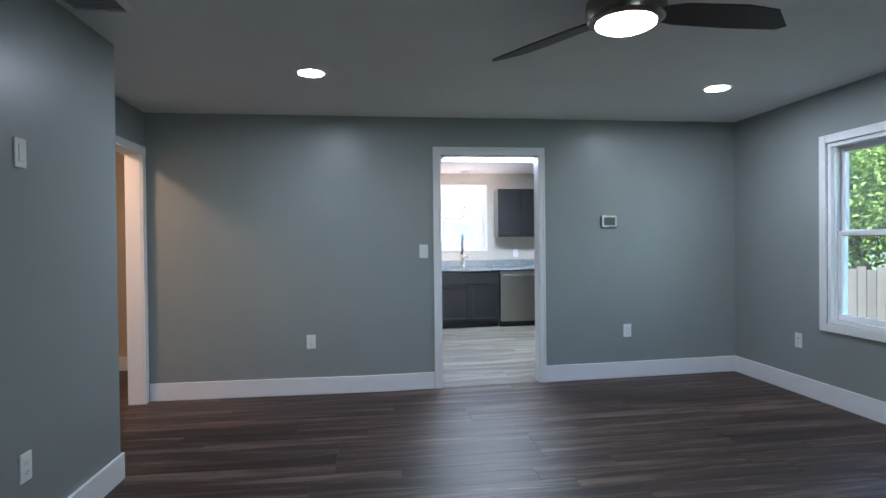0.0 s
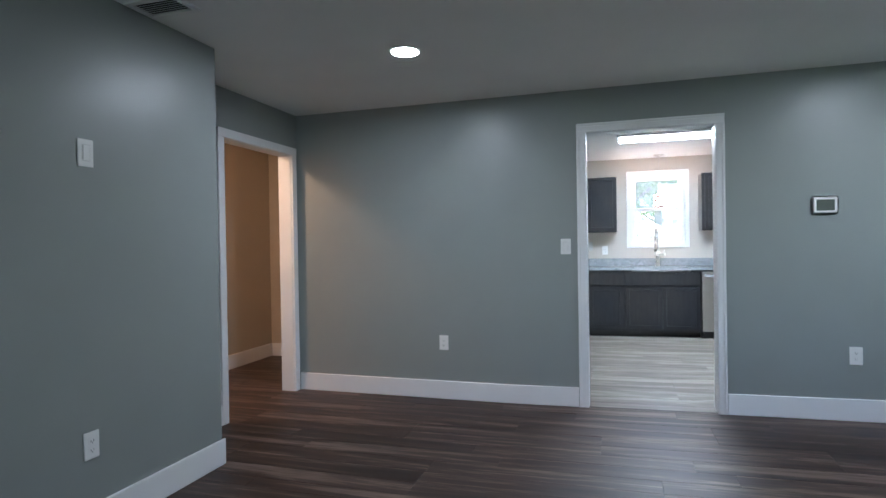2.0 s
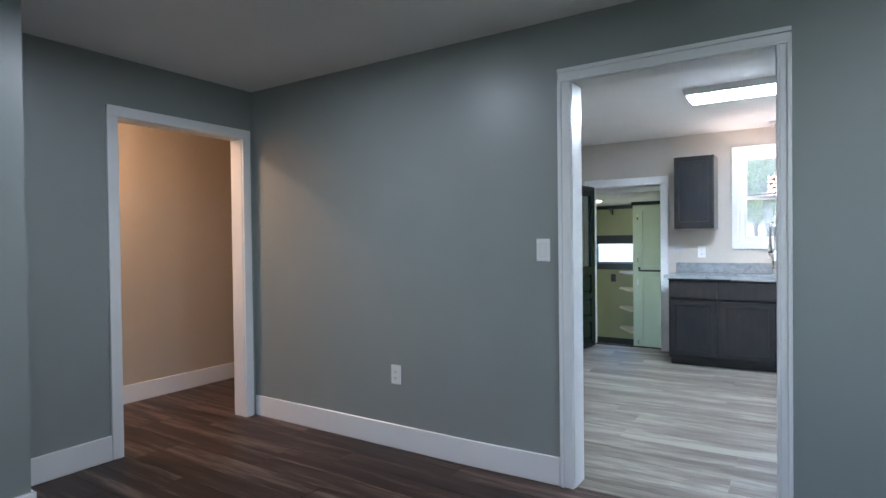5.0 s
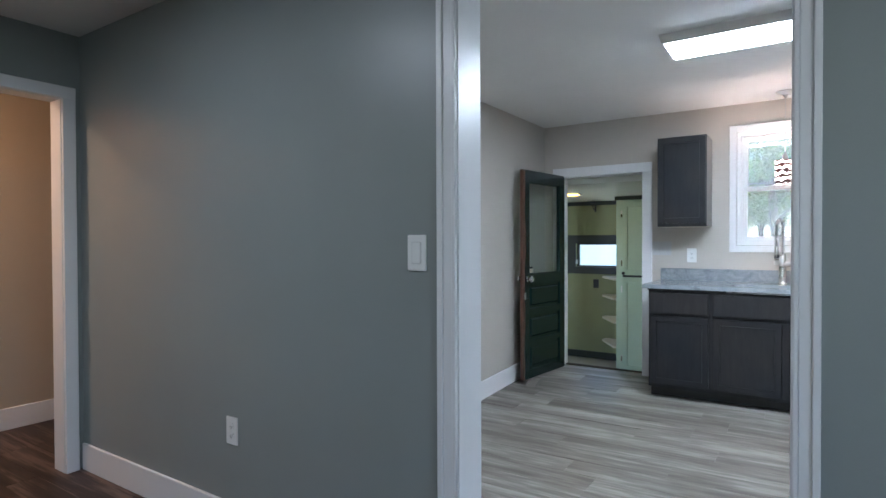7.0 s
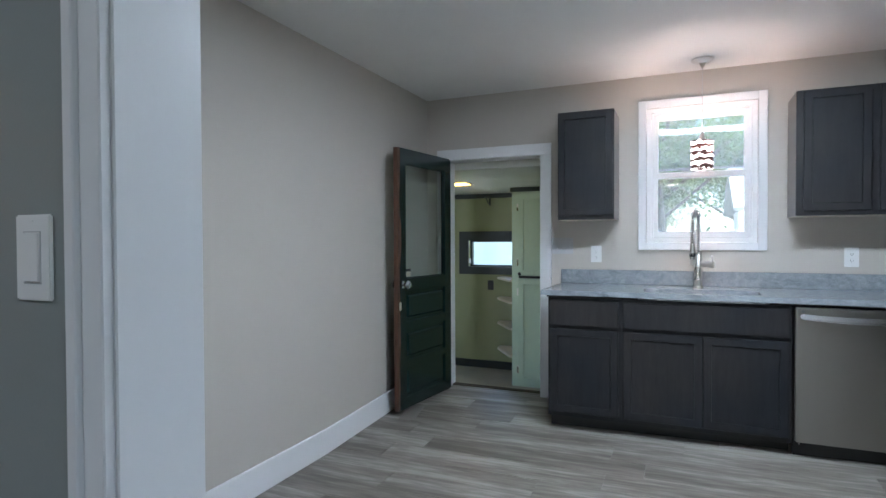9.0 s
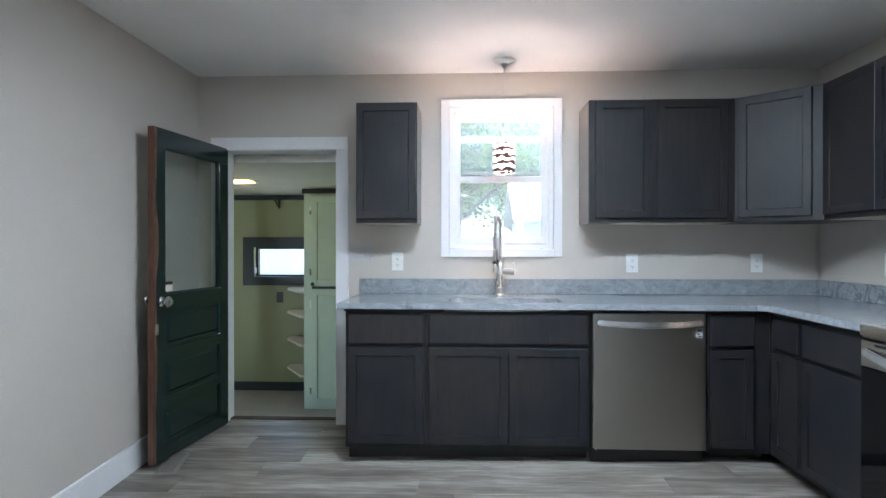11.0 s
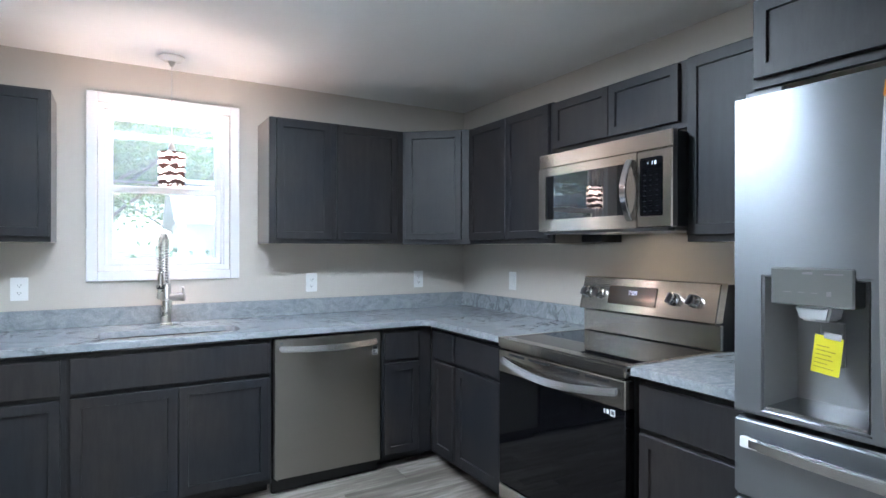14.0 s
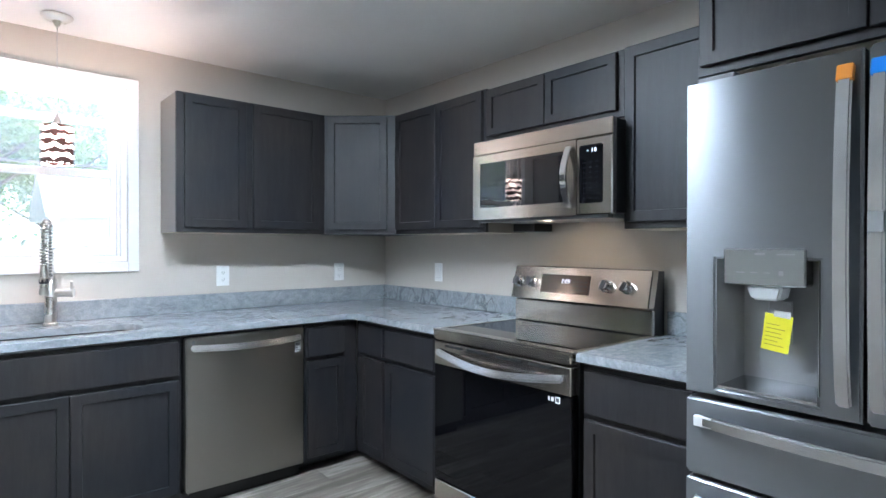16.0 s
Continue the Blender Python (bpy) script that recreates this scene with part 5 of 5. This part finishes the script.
pc = thing("pantry_cabinet", PORCH @ pose(0.098, 9.45, 0), "tall pale green painted storage cabinet with two doors", "cabinet")
part("body", box(0, 0.0, 0.0, 0.5, 0.54, 1.62, bevel=0.002), PANTRY_CABINET, pc)
part("crown", box(-0.012, -0.016, 1.62, 0.5, 0.54, 1.655, bevel=0.003), PANTRY_TRIM, pc, "black-green crown strip")
for z0, z1 in ((0.925, 1.6), (0.035, 0.9)):
    d = part("door", shaker(0.43, z1 - z0, 0.06), PANTRY_CABINET, pc, m=pose(0.06, -0.001, z0))
    for hz in (0.08, z1 - z0 - 0.14):
        part("hinge", box(-0.012, -0.021, hz, 0.002, -0.004, hz + 0.06, bevel=0.001), NICKEL, d)
part("knob", lathe([(0, 0.03), (0.012, 0.027), (0.015, 0.018), (0.007, 0.01), (0.007, 0)], 16, (0.075, -0.021, 0.94), turn_x(90)), BLACK, pc, "black knob", smooth=True)
part("gap_strip", box(0.06, -0.004, 0.903, 0.49, -0.001, 0.922), PANTRY_TRIM, pc)

for z in (0.865, 0.675, 0.45, 0.213):
    s = thing("corner_shelf", PORCH @ pose(0.098, 9.985, z + 0.012), "pale wooden corner shelf on the cabinet's side", "shelf", "corner shelves")
    part("board", prism([(0, 0), (-0.27, 0), (-0.27, -0.1), (-0.06, -0.42), (0, -0.42)], -0.018, 0, bevel=0.002), SHELF, s)
wb = tagged(part("leaning_board", box(-1.09, 10.3, 0.05, -1.06, 10.87, 1.72, bevel=0.003), SHELF), "pale board hung against the porch wall", "board")
part("hanger", box(-1.75, 10.4, 1.4, -1.09, 10.44, 1.44), PANTRY_TRIM, wb)
br = thing("shelf_bracket", PORCH @ pose(-0.27, 9.975, 1.545), "dark metal bracket under the crown strip", "bracket")
part("upright", box(-0.008, -0.012, 0, 0.008, 0, 0.078, bevel=0.002), PANTRY_TRIM, br)
part("arm", box(-0.008, -0.16, 0.066, 0.008, -0.012, 0.078, bevel=0.002), PANTRY_TRIM, br)
part("brace", tube([(0, -0.01, 0.01), (0, -0.06, 0.025), (0, -0.12, 0.068)], 0.005, 6), PANTRY_TRIM, br)
pl = thing("porch_ceiling_light", pose(-0.6, 9.98, 1.787), "flat amber glass ceiling light, switched on", "ceiling light")
part("base", box(-0.11, -0.11, -0.012, 0.11, 0.11, 0, bevel=0.003), NICKEL, pl)
part("diffuser", lathe([(0.125, -0.012), (0.115, -0.02), (0.05, -0.026), (0, -0.027)], 4, (0, 0, 0), Matrix.Rotation(radians(45), 4, "Z")), LAMP_PANTRY, pl, "amber glass diffuser")

# ---- outdoors ----
tagged(part("ground", box(-400, -400, -0.7, 400, 400, -0.45), GRASS), "wide mown grass lawn", "ground", "", "structure")
structure("foundation", box(-2.88, -1.34, -0.45, 3.69, 9.04, -0.101), OUTER_WALL, "pale block foundation under the house", "foundation")


def leaf_crown(seed, radius, height, clumps, leaves, size=1.0):
    """Many small bent leaves in uneven clumps."""
    r = random.Random(seed)
    verts, faces = [], []
    for _ in range(clumps):
        while True:
            c = Vector((r.uniform(-1, 1), r.uniform(-1, 1), r.uniform(-1, 1)))
            if 0.25 < c.length < 1.0:
                break
        c = Vector((c.x * radius, c.y * radius, c.z * height)) * (0.8 + 0.35 * noise.noise(c * 2.1 + Vector((seed, 0, 0))))
        s = r.uniform(0.25, 0.6)
        for _ in range(leaves):
            p = c + Vector((r.gauss(0, s), r.gauss(0, s), r.gauss(0, s * 0.6)))
            e = Euler((r.uniform(-1, 1), r.uniform(-1, 1), r.uniform(0, 6.3))).to_matrix()
            a, b = size * r.uniform(0.07, 0.13), size * r.uniform(0.05, 0.08)
            k = len(verts)
            verts += [p + e @ Vector(q) for q in ((-a, 0, 0), (0, -b, 0.02), (a, 0, -0.02), (0, b, 0.02))]
            faces.append((k, k + 1, k + 2, k + 3))
    bm = bmesh.new()
    vs = [bm.verts.new(v) for v in verts]
    for f in faces:
        bm.faces.new([vs[i] for i in f])
    return bm


def tree(seed, x, y, tall, radius, mat, label, leaves=60, size=1.0):
    t = thing("tree", pose(x, y, -0.46, 0, 0, seed * 47), label, "tree", "garden trees")
    r = random.Random(seed)
    trunk = bmesh.new()
    rings = []
    for i in range(8):
        z = tall * 0.75 * i / 7
        w = 0.2 * (1 - 0.75 * i / 7) + (0.08 if i == 0 else 0)
        ox, oy = 0.15 * math.sin(i * 0.9 + seed), 0.12 * math.cos(i * 0.7 + seed) - 0.12 * math.cos(seed)
        rings.append([trunk.verts.new((ox + w * math.cos(k * math.pi / 5), oy + w * math.sin(k * math.pi / 5), z)) for k in range(10)])
    for a, b in zip(rings, rings[1:]):
        for k in range(10):
            trunk.faces.new((a[k], a[(k + 1) % 10], b[(k + 1) % 10], b[k]))
    tr = part("trunk", trunk, BARK, t, smooth=True)
    for i in range(7):
        a, z = r.uniform(0, 6.3), tall * r.uniform(0.3, 0.65)
        part("limb", tube([(0, 0, z), (0.5 * radius * math.cos(a) * 0.6, 0.5 * radius * math.sin(a) * 0.6, z + 0.6), (radius * 0.75 * math.cos(a), radius * 0.75 * math.sin(a), z + tall * 0.2)], 0.05, 6), BARK, tr)
    cr = part("crown", leaf_crown(seed, radius, tall * 0.36, 120, leaves, size), mat, t, "uneven leafy crown", pose(0, 0, tall * 0.66))
    return t


t1 = tree(1, 0.6, 25.5, 7.5, 3.0, LEAF, "broad leafy garden tree in full leaf")
t2 = tree(2, 9.6, 12.0, 6.0, 2.8, LEAF_YELLOW, "yellow-green leafy tree beside the fence", 130, 0.6)
t3 = tree(6, 8.6, 9.2, 3.7, 2.3, LEAF_YELLOW, "low spreading yellow-green tree behind the fence", 170, 0.5)
for k, (x, y, a) in enumerate(((-5.5, 26, 40), (3.4, 30, 130), (10.5, 20, 10), (-7, 17, 200), (-0.5, 38, 77), (14, 12, 290), (13, 17, 160), (9.0, 4.0, 20), (15, 6, 80))):
    copy_thing(t1 if k % 2 else t2, pose(x, y, -0.46, 0, 0, a))
for x, y, a, s in ((0.6, 19.4, 0, 3), (2.2, 20.2, 50, 4)):
    b = thing("bush", pose(x, y, -0.46, 0, 0, a), "dense dark green garden bush", "bush", "garden bushes")
    part("foliage", leaf_crown(s, 0.9, 0.6, 40, 60), LEAF_DARK, b, m=pose(0, 0, 0.6))
    part("stem", tube([(0, 0, 0), (0.03, 0, 0.7)], 0.03, 6), BARK, b)

copy_thing(t3, pose(10.2, 14.4, -0.46, 0, 0, 120))
copy_thing(t3, pose(8.9, 5.4, -0.46, 0, 0, 220))
# pale slab added as a reflector: whitens window views, lights the kitchen ceiling
structure("pavement", box(-14, 10.2, -0.5, 16, 17.0, -0.43), CONCRETE, "pale concrete yard, added to reflect light into the windows", "pavement")
hs = thing("neighbour_house", pose(2.9, 21.5, -0.46), "small white sided outbuilding with a pale roof", "house")
part("wall", box(0, 0, 0, 5.0, 4, 2.5), SIDING, hs)
for i in range(12):
    part("siding_board", box(-0.015, -0.02, 0.2 * i + 0.01, 5.015, 0.0, 0.2 * i + 0.195), SIDING, hs)
bm = bmesh.new()
for x in (-0.3, 5.3):
    for y, z in ((-0.35, 2.4), (2, 3.7), (4.35, 2.4), (-0.35, 2.5), (2, 3.82), (4.35, 2.5)):
        bm.verts.new((x, y, z))
bm.verts.ensure_lookup_table()
v = bm.verts
for f in ((0, 1, 7, 6), (1, 2, 8, 7), (3, 9, 10, 4), (4, 10, 11, 5), (0, 6, 9, 3), (2, 5, 11, 8), (0, 3, 4, 1), (1, 4, 5, 2), (6, 7, 10, 9), (7, 8, 11, 10)):
    bm.faces.new([v[i] for i in f])
part("roof", bm, ROOF, hs, "pale metal roof")
# made-up second copy: its pale wall fills the porch window with white
copy_thing(hs, pose(-7.2, 20.5, -0.46, 0, 0, 4))

fe = thing("garden_fence", pose(6.6, 2.0, -0.46), "weathered wooden board fence along the garden", "fence")
slat_mesh = None
for i in range(80):
    if slat_mesh is None:
        o = part("slat", box(0, 0, 0.05, 0.02, 0.135, 1.35, bevel=0.004), FENCE, fe)
        slat_mesh = o.data
    else:
        o = new("slat", slat_mesh)
        o.parent = fe
    o.matrix_basis = pose(0, i * 0.145, 0.02 * math.sin(i * 3.1))
for i in range(6):
    part("post", box(0.02, i * 2.3, 0, 0.11, i * 2.3 + 0.09, 1.4, bevel=0.005), FENCE, fe)
part("rail", box(0.02, 0, 0.3, 0.06, 11.6, 0.38), FENCE, fe)
part("rail", box(0.02, 0, 1.0, 0.06, 11.6, 1.08), FENCE, fe)

# ---- floor planks ----
plank_meshes = {}


def plank(parent, x0, x1, y0, y1, mat):
    key = (round(x1 - x0, 3), round(y1 - y0, 3), mat.name)
    if key not in plank_meshes:
        w, d = x1 - x0, y1 - y0
        e = 0.0012
        lo = [(0, 0), (w, 0), (w, d), (0, d)]
        hi = [(e, e), (w - e, e), (w - e, d - e), (e, d - e)]
        me = bpy.data.meshes.new("plank")
        me.from_pydata([(x, y, -0.0055) for x, y in lo] + [(x, y, -0.001) for x, y in lo] + [(x, y, 0) for x, y in hi], [], [(0, 1, 5, 4), (1, 2, 6, 5), (2, 3, 7, 6), (3, 0, 4, 7), (4, 5, 9, 8), (5, 6, 10, 9), (6, 7, 11, 10), (7, 4, 8, 11), (8, 9, 10, 11)])
        me.materials.append(mat)
        plank_meshes[key] = me
    ob = new("plank", plank_meshes[key])
    ob.parent = parent
    xm, ym = (x0 + x1) / 2, (y0 + y1) / 2
    dx = (floor_z(x1, ym) - floor_z(x0, ym)) / (x1 - x0)
    dy = (floor_z(xm, y1) - floor_z(xm, y0)) / (y1 - y0)
    z = (floor_z(x0, ym) + floor_z(x1, ym) + floor_z(xm, y0) + floor_z(xm, y1)) / 4 - dx * (x1 - x0) / 2 - dy * (y1 - y0) / 2
    ob.matrix_basis = Matrix.Translation((x0, y0, z)) @ Matrix.Rotation(math.atan(dy), 4, "X") @ Matrix.Rotation(-math.atan(dx), 4, "Y")


def lay(parent, y0, y1, spans, width, length, mat, seed):
    """Rows of planks along x. spans(y) gives the row's reach."""
    r = random.Random(seed)
    y = y0
    while y < y1 - 0.01:
        d = min(width, y1 - y)
        a, b = spans(y + d / 2)
        x = a
        step = length * r.choice((0.25, 0.4, 0.55, 0.7, 0.85, 1.0))
        while x < b - 0.005:
            e = min(b, x + step)
            if b - e < 0.1:
                e = b
            plank(parent, x + 0.0003, e - 0.0003, y + 0.0003, y + d - 0.0003, mat)
            x, step = e, length
        y += d


lay(living_floor, -1.2, 3.62, lambda y: (AX, LX), 0.152, 1.22, LIVING_PLANK, 1)
lay(living_floor, 3.62, NY, lambda y: (HX, LX), 0.152, 1.22, LIVING_PLANK, 2)
lay(living_floor, NY, NY + 0.02, lambda y: (0.8, 1.672), 0.152, 1.22, LIVING_PLANK, 7)
lay(living_floor, NY, HY, lambda y: (HX, BX - 0.12), 0.152, 1.22, LIVING_PLANK, 3)
lay(kitchen_floor, 5.347, KY0, lambda y: (0.8, 1.672), 0.146, 1.22, KITCHEN_PLANK, 4)
lay(kitchen_floor, KY0, KY, lambda y: (KX0, KX), 0.178, 1.22, KITCHEN_PLANK, 5)
lay(kitchen_floor, KY, 8.985, lambda y: (-0.262, 0.472), 0.085, 1.22, KITCHEN_PLANK, 6)
